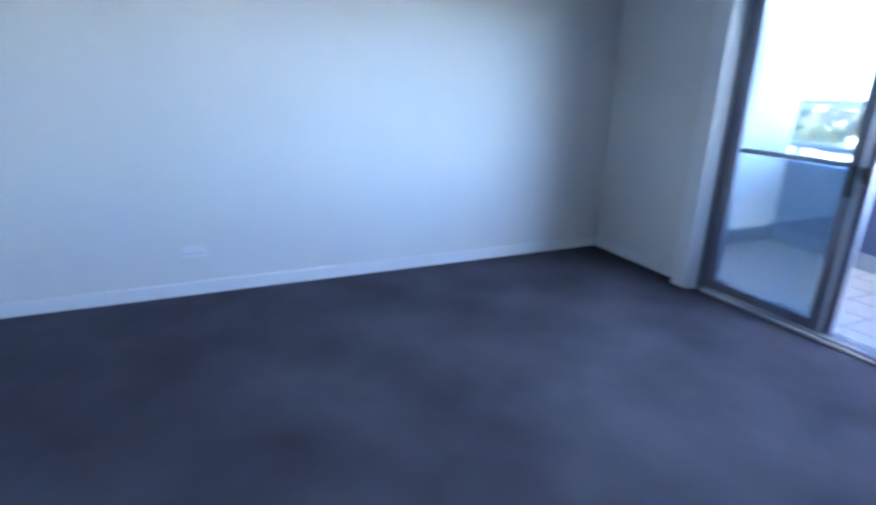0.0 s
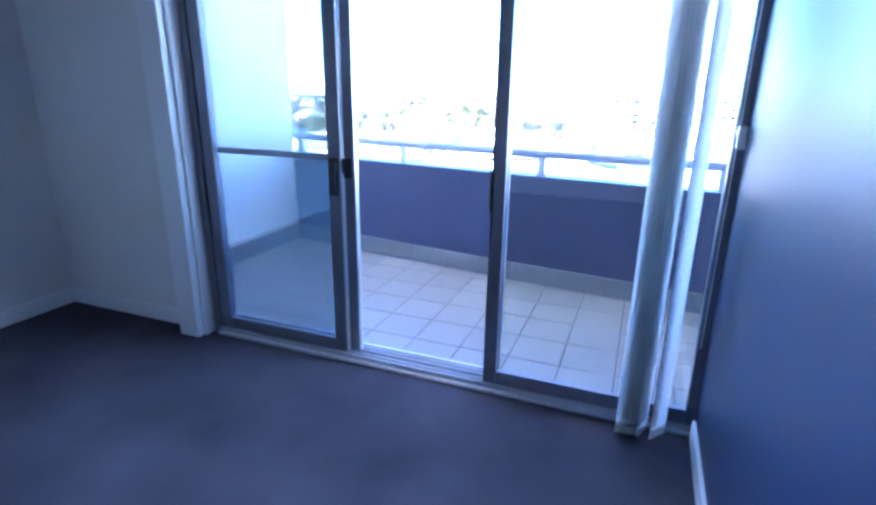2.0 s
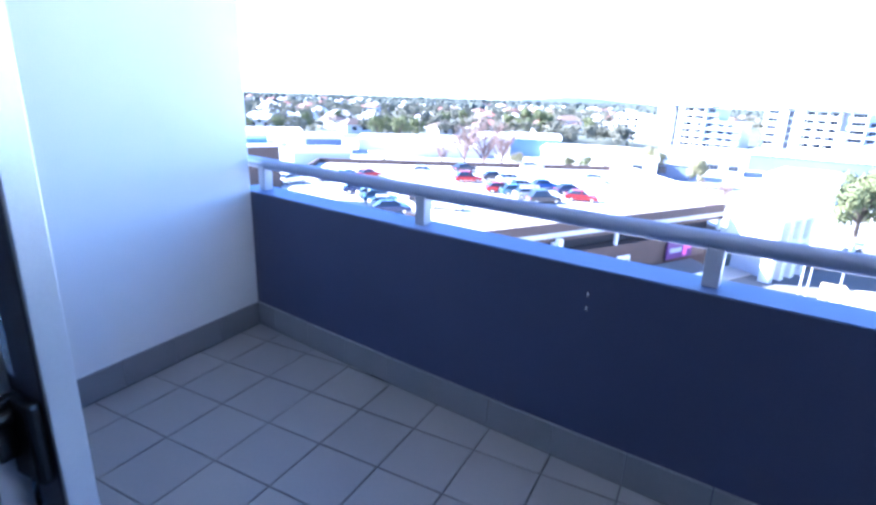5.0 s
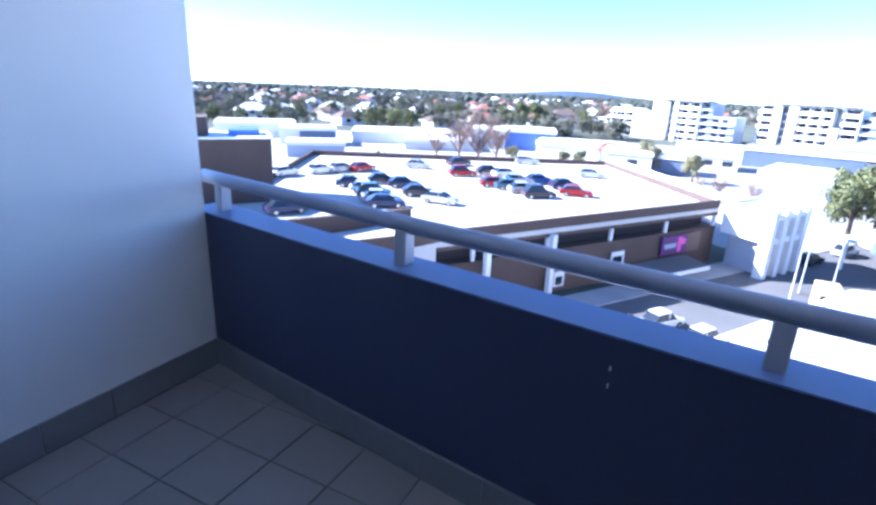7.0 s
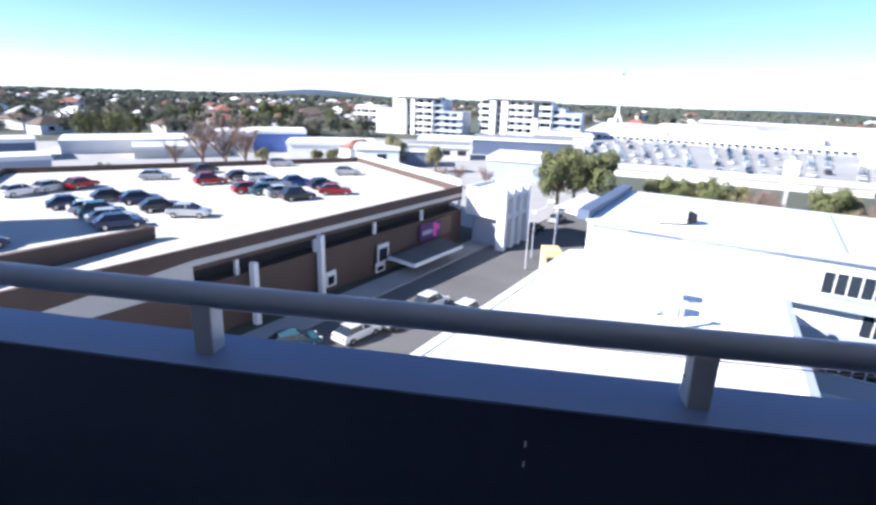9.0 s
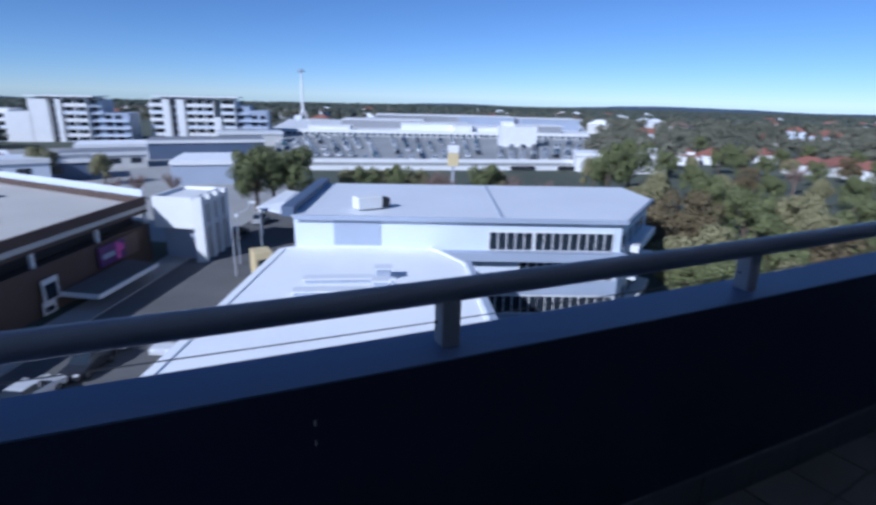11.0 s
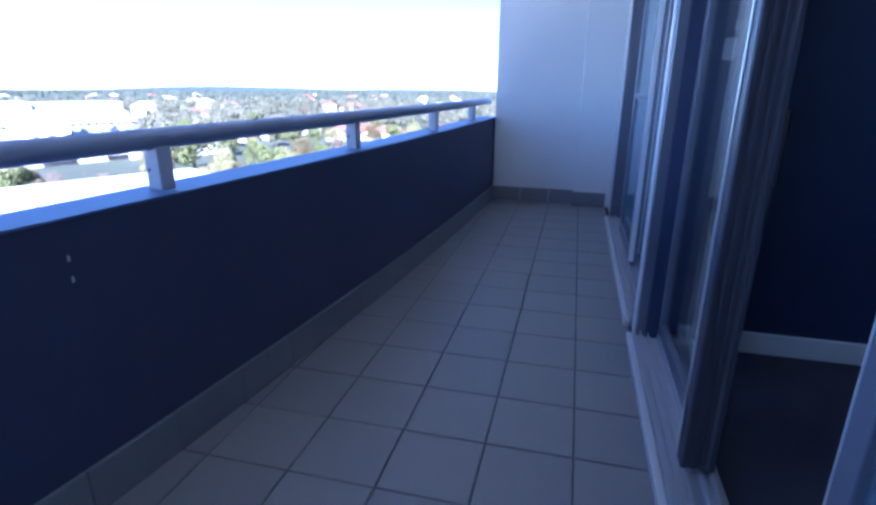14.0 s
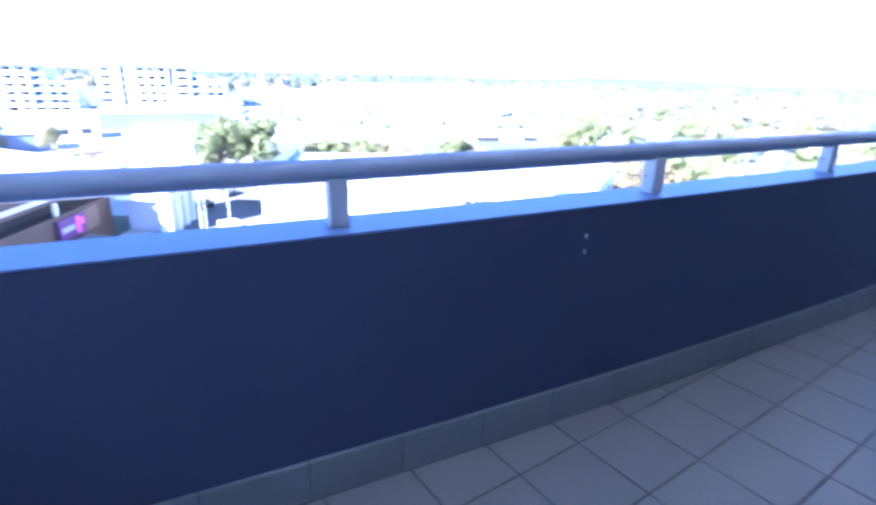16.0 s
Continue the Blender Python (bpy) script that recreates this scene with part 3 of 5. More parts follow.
# ramp walls at the near side of the deck
rw = empty("ramp", "brown brick ramp walls leading onto the roof deck", "ramp")
for p, q, z in (((-45.1, 9.8), (-23.7, 43.6), -10.8), ((-24.1, 43.2), (-24.6, 44.0), -10.8)):
    bm = bmesh.new(); wall_run(bm, p, q, -14.2, z, .55)
    part("ramp_wall", bm, M_brown, rw)
bm = bmesh.new(); wall_run(bm, (-15, 101), (4.0, 73.0), -11.2, -10.3, .1)
structure("deck_screen", bm, M_pale, "pale glazed screen along the deck's far side", "fence")

# brown brick building with roof plant
bb = empty("brick_building", "plain tall brown brick building beside the roof deck", "building")
bm = bmesh.new(); prism(bm, [(-40.3, 41.8), (-45.5, 46.5), (-75.2, 8.7), (-70, 4)], STREET, -5.1)
part("wall", bm, M_brown, bb)
bm = bmesh.new(); prism(bm, [(-40.1, 41.8), (-45.5, 46.7), (-75.4, 8.7), (-70, 3.8)], -5.1, -4.95)
part("roof_edge", bm, M_metalroof, bb)
bm = bmesh.new(); prism(bm, [(-42.6, 42.4), (-45.2, 44.9), (-47.2, 42.4), (-44.6, 39.9)], -4.95, -4.35)
part("roof_plant", bm, M_blue, bb, "blue sheeted roof plant")
bm = bmesh.new(); prism(bm, [(-45.6, 38.0), (-48.8, 40.9), (-58.0, 29.2), (-54.8, 26.3)], -4.95, -3.0)
part("lift_housing", bm, M_brown, bb)

# small white building with tall openings
wb = empty("white_building", "small white rendered building with tall openings on one side", "building")
WB = [(4.9, 71.0), (9.2, 67.7), (13.4, 74.4), (9.1, 77.7)]
bm = bmesh.new(); prism(bm, WB, -14.7, -11.2)
part("wall", bm, M_bwhite, wb)
bm = bmesh.new(); prism(bm, [(6.0, 72.0), (9.6, 69.2), (13.0, 74.6), (9.2, 77.2)], STREET, -14.7)
part("base", bm, M_bgrey, wb)
d = (Vector(WB[2]) - Vector(WB[1])).normalized()
ang = math.degrees(math.atan2(d.y, d.x))
for k in (.45, 2.8, 5.1, 7.45):
    c = Vector(WB[1]) + d * k
    part("pier", bbox(-.45, .45, -.9, .3, STREET, -10.8, m=pose(c.x, c.y, 0, 0, 0, ang)), M_bwhite, wb)
for k in (1.62, 3.95, 6.28):
    c = Vector(WB[1]) + d * k
    for z0, z1 in ((STREET + .3, -14.9), (-13.9, -12.1)):
        o = part("opening", bbox(-.72, .72, -.08, .06, z0, z1, m=pose(c.x, c.y, 0, 0, 0, ang)), M_window, wb)
        part("transom", bbox(-.72, .72, -.14, -.06, (z0 + z1) / 2 - .08, (z0 + z1) / 2 + .08, m=pose(c.x, c.y, 0, 0, 0, ang)), M_bwhite, o)
for z in (-14.8, -11.9):
    c = Vector(WB[1]) + d * 3.95
    part("band", bbox(-3.9, 3.9, -.7, 0, z, z + .6, m=pose(c.x, c.y, 0, 0, 0, ang)), M_bwhite, wb)
bm = bmesh.new()
for p, q in zip(WB, WB[1:] + WB[:1]):
    wall_run(bm, p, q, -11.2, -10.8, .25)
part("roof_parapet", bm, M_bwhite, wb)

# white bowed roof below the balcony
wr = empty("white_roof_hall", "low hall with a white membrane roof bowed at its far end", "building")
rp_ = [(-16.5, -6.5), (12.1, 40.0)] + [(12.1 + (23.4 - 12.1) * s + 3.6 * math.sin(math.pi * s), 40.0 + (30.0 - 40.0) * s + 4.2 * math.sin(math.pi * s)) for s in (.12, .25, .4, .55, .7, .85)] + [(23.4, 30.0), (6.6, -3.5)]
bm = bmesh.new(); prism(bm, rp_, STREET, -10.6)
part("wall", bm, M_bwhite, wr)
bm = bmesh.new(); prism(bm, rp_, -10.6, -10.5)
part("roof", bm, M_whiteroof, wr, "white membrane roof")
for k, (p, q) in enumerate(zip(rp_, rp_[1:])):
    bm = bmesh.new(); wall_run(bm, p, q, -10.7, -10.42, -.2 if k else -.5)
    part("roof_edge", bm, M_whiteroof, wr)
bm = bmesh.new(); wall_run(bm, (23.4, 30.0), (6.6, -3.5), -14, -10.25, .4)
part("side_gutter", bm, M_bgrey, wr)
for (x, y, sx, sy, h) in ((13.6, 30.4, 4.6, .7, .28), (12.4, 28.4, 4.8, .7, .28), (16.4, 29.6, 1.0, .8, .8), (15.2, 27.4, 1.0, .8, .8), (15.0, 25.4, .22, .22, 1.5)):
    v = empty("roof_vent", "small grey vent box on the white roof", "vent", "vents on the white roof")
    part("case", bbox(-sx / 2, sx / 2, -sy / 2, sy / 2, -10.5, -10.5 + h, bevel=.02, m=pose(x, y, 0, 0, 0, -25)), M_bgrey, v)
    part("cap", bbox(-sx / 2 - .1, sx / 2 + .1, -sy / 2 - .1, sy / 2 + .1, -10.5 + h, -10.4 + h, m=pose(x, y, 0, 0, 0, -25)), M_metalroof, v)

# grey office building with window bands
gb = empty("office_building", "pale blue-grey clad office building with bands of dark windows", "building")
G = [(13.5, 40.3), (36.8, 26.9), (47.0, 32.5), (49.8, 38.4), (21.4, 53.8)]
bm = bmesh.new(); prism(bm, G, STREET, -8.0)
part("wall", bm, M_pale, gb)
bm = bmesh.new(); prism(bm, [(13.3, 40.2), (36.8, 26.6), (47.3, 32.4), (50.1, 38.5), (21.4, 54.1)], -8.0, [-7.85, -7.85, -7.85, -7.80, -7.80])
part("roof", bm, M_metalroof, gb, "low pitched grey metal roof")
bm = bmesh.new(); wall_run(bm, (13.5, 40.3), (21.4, 53.8), -8, -7.2, 1.0)
part("roof_parapet", bm, M_shed, gb)
bm = bmesh.new(); wall_run(bm, (28.3, 31.9), (36.3, 45.3), -7.9, -7.74, .22)
part("roof_seam", bm, M_bgrey, gb)
bm = bmesh.new(); wall_run(bm, (13.4, 40.0), (36.8, 26.5), -8.15, -7.80, -.15); wall_run(bm, (36.8, 26.5), (47.4, 32.3), -8.15, -7.80, -.15)
part("gutter", bm, M_bgrey, gb)
fd = (Vector(G[1]) - Vector(G[0])).normalized()
fa = math.degrees(math.atan2(fd.y, fd.x))


def on_front(s):
    c = Vector(G[0]) + fd * s
    return pose(c.x, c.y, 0, 0, 0, fa)


part("panel", bbox(3.2, 7.0, -.05, 0, -10.3, -8.02, m=on_front(0)), M_bgrey, gb)
part("canopy", bbox(11.0, 27.2, -.9, 0, -11.3, -10.6, m=on_front(0)), M_bgrey, gb)
part("band", bbox(13.0, 26.9, -.12, 0, -14.4, -13.1, m=on_front(0)), M_bgrey, gb)
part("band", bbox(11.5, 26.9, -.12, 0, -17.6, -16.2, m=on_front(0)), M_bgrey, gb)
for z0, s0, n in ((-10.35, 15.9, 5), (-10.35, 19.7, 9), (-12.9, 18.5, 11), (-15.9, 14.5, 8), (-15.9, 20.2, 9)):
    w = part("window_band", bbox(s0 - .08, s0 + n * .72 + .08, -.10, -.02, z0 - .22, z0 + 1.40, m=on_front(0)), M_bwhite, gb)
    for i in range(n):
        part("pane", bbox(s0 + i * .72 + .05, s0 + i * .72 + .67, -.13, -.08, z0 - .14, z0 + 1.32, m=on_front(0)), M_window, w)
sd = (Vector(G[2]) - Vector(G[1])).normalized()
sa = math.degrees(math.atan2(sd.y, sd.x))
for z0 in (-10.4, -12.9, -15.9):
    for i in range(4):
        c = Vector(G[1]) + sd * (1.2 + 2.6 * i)
        part("window", bbox(-.7, .7, -.08, .02, z0, z0 + 1.2, m=pose(c.x, c.y, 0, 0, 0, sa)), M_window, gb)
    c = Vector(G[1]) + sd * 6
    part("balcony_slab", bbox(-3.5, 5.4, -1.1, 0, z0 - .7, z0 - .1, m=pose(c.x, c.y, 0, 0, 0, sa)), M_bwhite, gb)
ac = empty("roof_unit", "white air-conditioning unit with a dark fan on the metal roof", "air conditioner")
part("case", bbox(18.6, 20.8, 39.0, 40.4, -7.7, -6.7, bevel=.04), M_bwhite, ac)
part("fan", bbox(20.8, 21.6, 39.1, 40.2, -7.7, -6.9, bevel=.1), M_dark, ac)
can = empty("street_canopy", "low grey hipped canopy on posts beside the street", "canopy")
bm = bmesh.new()
pts = [(18.6, 77.8), (22.2, 70.0), (30.1, 84.7), (26.7, 90.6)]
prism(bm, pts, -14.9, -14.65)
eave = [bm.verts.new((x, y, -14.65)) for x, y in pts]
top = [bm.verts.new((22.4, 76.6, -13.9)), bm.verts.new((26.4, 84.0, -13.9))]
for f in ((eave[0], eave[1], top[0]), (eave[1], eave[2], top[1], top[0]), (eave[2], eave[3], top[1]), (eave[3], eave[0], top[0], top[1])):
    bm.faces.new(f)
part("roof", bm, M_metalroof, can)
for p in pts:
    q = Vector(p).lerp(Vector((24.4, 80.6)), .12)
    bm = bmesh.new(); cyl(bm, .16, (q.x, q.y, STREET), (q.x, q.y, -14.9), 8)
    part("post", bm, M_bwhite, can)
ks = empty("kiosk", "small ochre-painted kiosk with dark openings on the footpath", "kiosk")
part("wall", bbox(13.6, 15.6, 57, 59.5, STREET, -15.6, bevel=.03), M_yellow, ks)
part("opening", bbox(13.9, 15.3, 56.96, 57.1, -17.2, -16.4), M_window, ks)


# ---- apartment towers ----
def tower(x0, y0, h, segs, x_roof):
    """A block seen along x: blades, dark slots, balcony bays and lower wings side by side."""
    t = empty("apartment_tower", "white five-storey apartment block with dark recesses and balconies", "building", "two matching apartment blocks", at=(x0, y0, -19.6))
    t.rotation_euler = (0, 0, radians(-20))
    t.scale = (1.05, 1, 1)
    n = 6
    for kind, a, b, top in segs:
        fl = h / n
        k = max(2, round(top / fl))
        if kind == "blade":
            part("blade_wall", bbox(a, b, -1.6, 9, 0, top), M_bwhite, t)
            continue
        if kind == "slot":
            part("stair_core", bbox(a, b, 1.2, 12, 0, top), M_core, t)
            for f in range(k):
                part("landing", bbox(a, b, .6, 1.4, f * fl + 2.4, f * fl + 2.9), M_bgrey, t)
            continue
        if kind == "wing":
            # grey here paints in the shade of the block's end away from sun
            part("shaded_wing_wall", bbox(a, b, 1.0, 13, 0, top), M_bgrey, t)
            for f in range(k):
                for i in range(max(1, int((b - a) / 3.4))):
                    part("window", bbox(a + .6 + 3.4 * i, a + 2.9 + 3.4 * i, .9, 1.1, f * fl + .9, f * fl + 2.4), M_window, t)
                part("balcony_slab", bbox(a, b, -.6, 1.0, f * fl - .2, f * fl + .15), M_pale, t)
            continue
        part("wall", bbox(a, b, 2.0, 13, 0, top), M_bwhite, t)
        for f in range(k):
            z = f * fl
            s = part("balcony", bbox(a, b, -1.0, 2.0, z + fl - .35, z + fl), M_bwhite, t)
            part("balcony_front", bbox(a + .1, b - .1, -1.0, -.85, z, z + 1.0), M_bwhite if f % 2 else M_pale, s)
            w = (b - a) / max(1, round((b - a) / 4.2))
            for i in range(max(1, round((b - a) / 4.2))):
                part("window", bbox(a + w * i + .5, a + w * (i + 1) - .6, 1.9, 2.05, z + .2, z + fl - .5), M_window, s)
                part("fin", bbox(a + w * (i + 1) - .35, a + w * (i + 1) - .05, -.9, 2.0, z, z + fl - .35), M_bwhite, s)
    part("roof", bbox(x_roof[0], x_roof[1], -2.6, 13.4, h + .5, h + 1.0), M_bwhite, t, "thin oversailing white roof")
    part("roof_storey", bbox(x_roof[0] + 2, x_roof[1] - 2, 1.5, 12, h - .1, h + .5), M_core, t)


tower(-24.0, 264, 17.4, (("balcony", -21.0, -8.5, 13.0), ("blade", -8.5, 0.4, 12.0), ("blade", 0.0, 6.4, 17.3), ("slot", 6.4, 9.0, 17.4), ("blade", 9.0, 10.8, 17.2), ("balcony", 10.8, 19.4, 17.0), ("wing", 19.4, 24.0, 17.0), ("wing", 24.0, 33.0, 12.0)), (-.6, 22.5))
tower(16.8, 258, 18.0, (("balcony", 0.0, 5.4, 17.0), ("blade", 5.4, 7.8, 17.8), ("slot", 7.8, 10.4, 18.0), ("blade", 10.4, 13.4, 17.8), ("balcony", 13.4, 24.5, 17.6), ("blade", 24.5, 27.0, 10.5), ("balcony", 27.0, 32.6, 17.6), ("wing", 32.6, 38.0, 15.5), ("wing", 38.0, 45.0, 13.5)), (1.8, 34.0))

# ---- far shopping centre with its open car park ----
mall = empty("shopping_centre", "long low white shopping centre behind an open car park", "building")
bm = bmesh.new(); prism(bm, [(44, 153), (129, 118), (205, 190), (66, 262)], STREET - .5, -17.6)
part("car_park_slab", bm, M_lot, mall)
bm = bmesh.new(); wall_run(bm, (44, 153), (129, 118), -17.6, -16.5, .4)
part("edge_wall", bm, M_bwhite, mall)
bm = bmesh.new(); wall_run(bm, (42, 147), (127, 112), STREET, -17.7, .4)
part("edge_wall", bm, M_bwhite, mall)
# ramp mouths are dark boxes on the wall, their shade painted in
for x, y in ((118.5, 115.2), (105.0, 120.8)):
    part("ramp_opening", bbox(-3.6, 3.6, -.35, .3, -18.7, -17.75, m=pose(x, y, 0, 0, 0, -22.4)), M_dark, mall)
bm = bmesh.new(); prism(bm, [(66, 262), (205, 190), (300, 290), (110, 380)], STREET, -15.6)
part("wall", bm, M_bwhite, mall)
bm = bmesh.new(); wall_run(bm, (66, 262), (205, 190), -15.6, -14.6, .6)
part("roof_parapet", bm, M_bwhite, mall)
md = Vector((205, 190)) - Vector((66, 262))
ma = math.degrees(math.atan2(md.y, md.x))
for i in range(54):
    p = Vector((66, 262)) + md * (i + .3) / 54
    part("window", bbox(-.9, .9, -.3, .3, -17.0, -16.1, m=pose(p.x - .1, p.y - .25, 0, 0, 0, ma)), M_window, mall)
for u, v, sx, sy, z1, m in ((.18, 12, 20, 12, -13.4, M_bwhite), (.34, 45, 44, 26, -11.6, M_greyroof), (.52, 30, 36, 22, -12.4, M_metalroof), (.50, 75, 60, 26, -9.8, M_greyroof), (.66, 20, 26, 16, -13.0, M_bwhite), (.72, 55, 30, 20, -9.2, M_bgrey), (.86, 22, 24, 16, -12.2, M_greyroof), (.94, 50, 34, 20, -9.6, M_bgrey), (.60, 8, 9, 7, -12.0, M_bwhite)):
    p = Vector((66, 262)) + md * u + Vector((.46, .89)) * v
    b = part("roof_block", bbox(-sx / 2, sx / 2, -sy / 2, sy / 2, -15.6, z1, m=pose(p.x, p.y, 0, 0, 0, ma)), m, mall)
    part("roof_edge", bbox(-sx / 2 - .4, sx / 2 + .4, -sy / 2 - .4, sy / 2 + .4, z1, z1 + .35, m=pose(p.x, p.y, 0, 0, 0, ma)), M_bwhite, b)
part("lift_tower", bbox(-7.2, 7.2, -5, 5, STREET, -9.6, m=pose(147.6, 176, 0, 0, 0, ma)), M_bwhite, mall)
part("lift_motor_room", bbox(-2.5, 2.5, -2, 2, -9.6, -7.8, m=pose(143.6, 178, 0, 0, 0, ma)), M_bwhite, mall)

mast = empty("radio_mast", "slender white lattice mast on a flared base", "mast", at=(107.5, 340, STREET))
bm = bmesh.new(); cyl(bm, .9, (0, 0, 8), (0, 0, 33.2), 8, r2=.5)
part("shaft", bm, M_bwhite, mast)
part("head", bbox(-1.1, 1.1, -1.1, 1.1, 33.1, 35.1, bevel=.2), M_bgrey, mast, "grey equipment head")
for s in (-1, 1):
    bm = bmesh.new(); cyl(bm, .28, (s * 1.0, 0, 33.8), (s * 2.6, 0, 33.7), 6, r2=.18)
    part("arm", bm, M_bgrey, mast)
for k in range(4):
    a = math.pi / 4 + k * math.pi / 2
    bm = bmesh.new(); cyl(bm, .3, (6 * math.cos(a), 6 * math.sin(a), 0), (.6 * math.cos(a), .6 * math.sin(a), 11), 6)
    part("leg", bm, M_bwhite, mast)


# ---- cars ----
def car(colour, tall=0.0, length=4.3):
    c = empty("car", colour + " parked car with dark windows", "car", "parked cars")
    L, W = length / 2, .88
    prof = [(-L, .32), (-L, .78 + tall * .3), (-L + .15, .92 + tall * .3), (-L * .45 + .1, .98 + tall * .2), (L * .35, .95), (L - .25, .78), (L, .62), (L - .02, .30)]
    bm = bmesh.new()
    ring = []
    for y, s in ((-W, .97), (-W * .94, 1.0), (W * .94, 1.0), (W, .97)):
        ring.append([bm.verts.new((x * s, y, z if abs(y) < W else min(z, .90))) for x, z in prof])
    for a, b in zip(ring, ring[1:]):
        for i in range(len(prof)):
            j = (i + 1) % len(prof)
            bm.faces.new((a[i], a[j], b[j], b[i]))
    bm.faces.new(ring[0][::-1]); bm.faces.new(ring[-1])
    bmesh.ops.recalc_face_normals(bm, faces=bm.faces[:])
    part("body", bm, M_car[colour], c)
    top = 1.42 + tall
    cab = [(-L + .30 - tall * .2, .94), (-L * .55 - tall * .6, top), (L * .12, top), (L * .48, .93)]
    for nm, inset, mt, zz in (("glasshouse", 0, M_window, 0), ("roof_panel", .02, M_car[colour], 1)):
        bm = bmesh.new()
        if zz == 0:
            a = [bm.verts.new((x, -W * (.93 if z < 1 else .74), z)) for x, z in cab]
            b = [bm.verts.new((x, W * (.93 if z < 1 else .74), z)) for x, z in cab]
            for i in range(4):
                j = (i + 1) % 4
                bm.faces.new((a[i], a[j], b[j], b[i]))
            bm.faces.new(a[::-1]); bm.faces.new(b)
            bmesh.ops.recalc_face_normals(bm, faces=bm.faces[:])
        else:
            box(bm, cab[1][0] - .03, cab[2][0] + .05, -W * .75, W * .75, top - .02, top + .05, bevel=.025)
            for sx in (-1, 1):
                box(bm, -.06, .02, sx * W * .86 - .03, sx * W * .80 + .03, .93, top, bevel=.01)
        part(nm, bm, mt, c)
    for x in (-L * .60, L * .62):
        for y in (-W + .06, W - .06):
            bm = bmesh.new(); cyl(bm, .31, (x, y - .1, .31), (x, y + .1, .31), 14)
            w = part("wheel", bm, M_tyre, c)
            bm = bmesh.new(); cyl(bm, .19, (x, y - .105, .31), (x, y + .105, .31), 10)
            part("rim", bm, M_screw, w)
    for y in (-.6, .6):
        part("headlight", bbox(L - .14, L - .01, y - .18, y + .18, .60, .72, bevel=.02), M_bwhite, c)
        part("tail_light", bbox(-L - .01, -L + .06, y - .16, y + .16, .66, .84, bevel=.01), M_car["red"], c)
    return c


protos = {}


def put_car(colour, x, y, z, rz, tall=0.0):
    key = (colour, tall)
    if key not in protos:
        protos[key] = car(colour, tall)
        o = protos[key]
        o.matrix_world = pose(x, y, z, 0, 0, rz)
        return o
    return copy_thing(protos[key], pose(x, y, z, 0, 0, rz))


random.seed(11)
DECK = [("navy", -38.8, 54.4), ("white", -35.3, 52.6), ("charcoal", -36.9, 58.8), ("teal", -33.1, 51.0), ("navy", -29.1, 47.2), ("silver", -31.0, 49.0), ("navy", -33.2, 58.2), ("charcoal", -29.0, 54.8), ("red", -30.9, 71.7), ("charcoal", -28.2, 76.0), ("red", -23.7, 66.7), ("teal", -21.3, 66.3), ("silver", -18.9, 65.1), ("charcoal", -16.4, 63.3), ("navy", -15.2, 71.8), ("silver", -21.8, 71.0), ("blue", -19.3, 73.2), ("white", -25.3, 75.5)]
for i, (c, x, y) in enumerate(DECK):
    put_car(c, x, y, -12.0, 38 + random.uniform(-3, 3), .25 if i % 5 == 3 else 0.0)
for c, x, y, rz in (("silver", -24.9, 52.5, 5), ("red", -12.6, 67.5, 15), ("white", -50.7, 54.8, 80), ("white", -48.5, 59.8, 70), ("silver", -47.0, 63.0, 72), ("red", -45.0, 65.5, 75), ("silver", -39.7, 73.6, 20), ("charcoal", -35.9, 80.9, 60), ("silver", -27.1, 91.3, 25), ("silver", -14.1, 84.3, 15), ("navy", -35.7, 38.6, 60)):
    put_car(c, x, y, -12.0, rz)
for c, x, y, rz, tl in (("white", -5.2, 39.9, 52, 0.0), ("charcoal", -2.0, 42.9, -124, .25), ("white", .9, 47.0, 57, .25), ("white", 3.9, 44.1, -122, .35), ("teal", -10.0, 37.6, 35, 0.0), ("charcoal", 16.0, 78.6, 58, 0.0), ("silver", 21, 86, 58, .25)):
    put_car(c, x, y, STREET + .04, rz, tl)
A, B, Cc, Dd = Vector((45, 154)), Vector((128, 120)), Vector((203, 189)), Vector((67, 259))


def small_car(colour):
    c = empty("car", colour + " parked car in the far open lot", "car", "cars in the far lot")
    bm = bmesh.new()
    box(bm, -2.1, 2.1, -.85, .85, .25, .9, bevel=.15)
    part("body", bm, M_car[colour], c)
    bm = bmesh.new()
    prism(bm, [(-1.6, -.75), (.9, -.75), (.9, .75), (-1.6, .75)], .88, 1.28)
    part("glasshouse", bm, M_window, c)
    part("roof_panel", bbox(-1.55, .6, -.78, .78, 1.28, 1.40), M_car[colour], c)
    return c


cols = ["white", "silver", "charcoal", "silver", "white", "navy", "white", "silver", "white", "charcoal", "silver", "white", "teal"]
small = {}
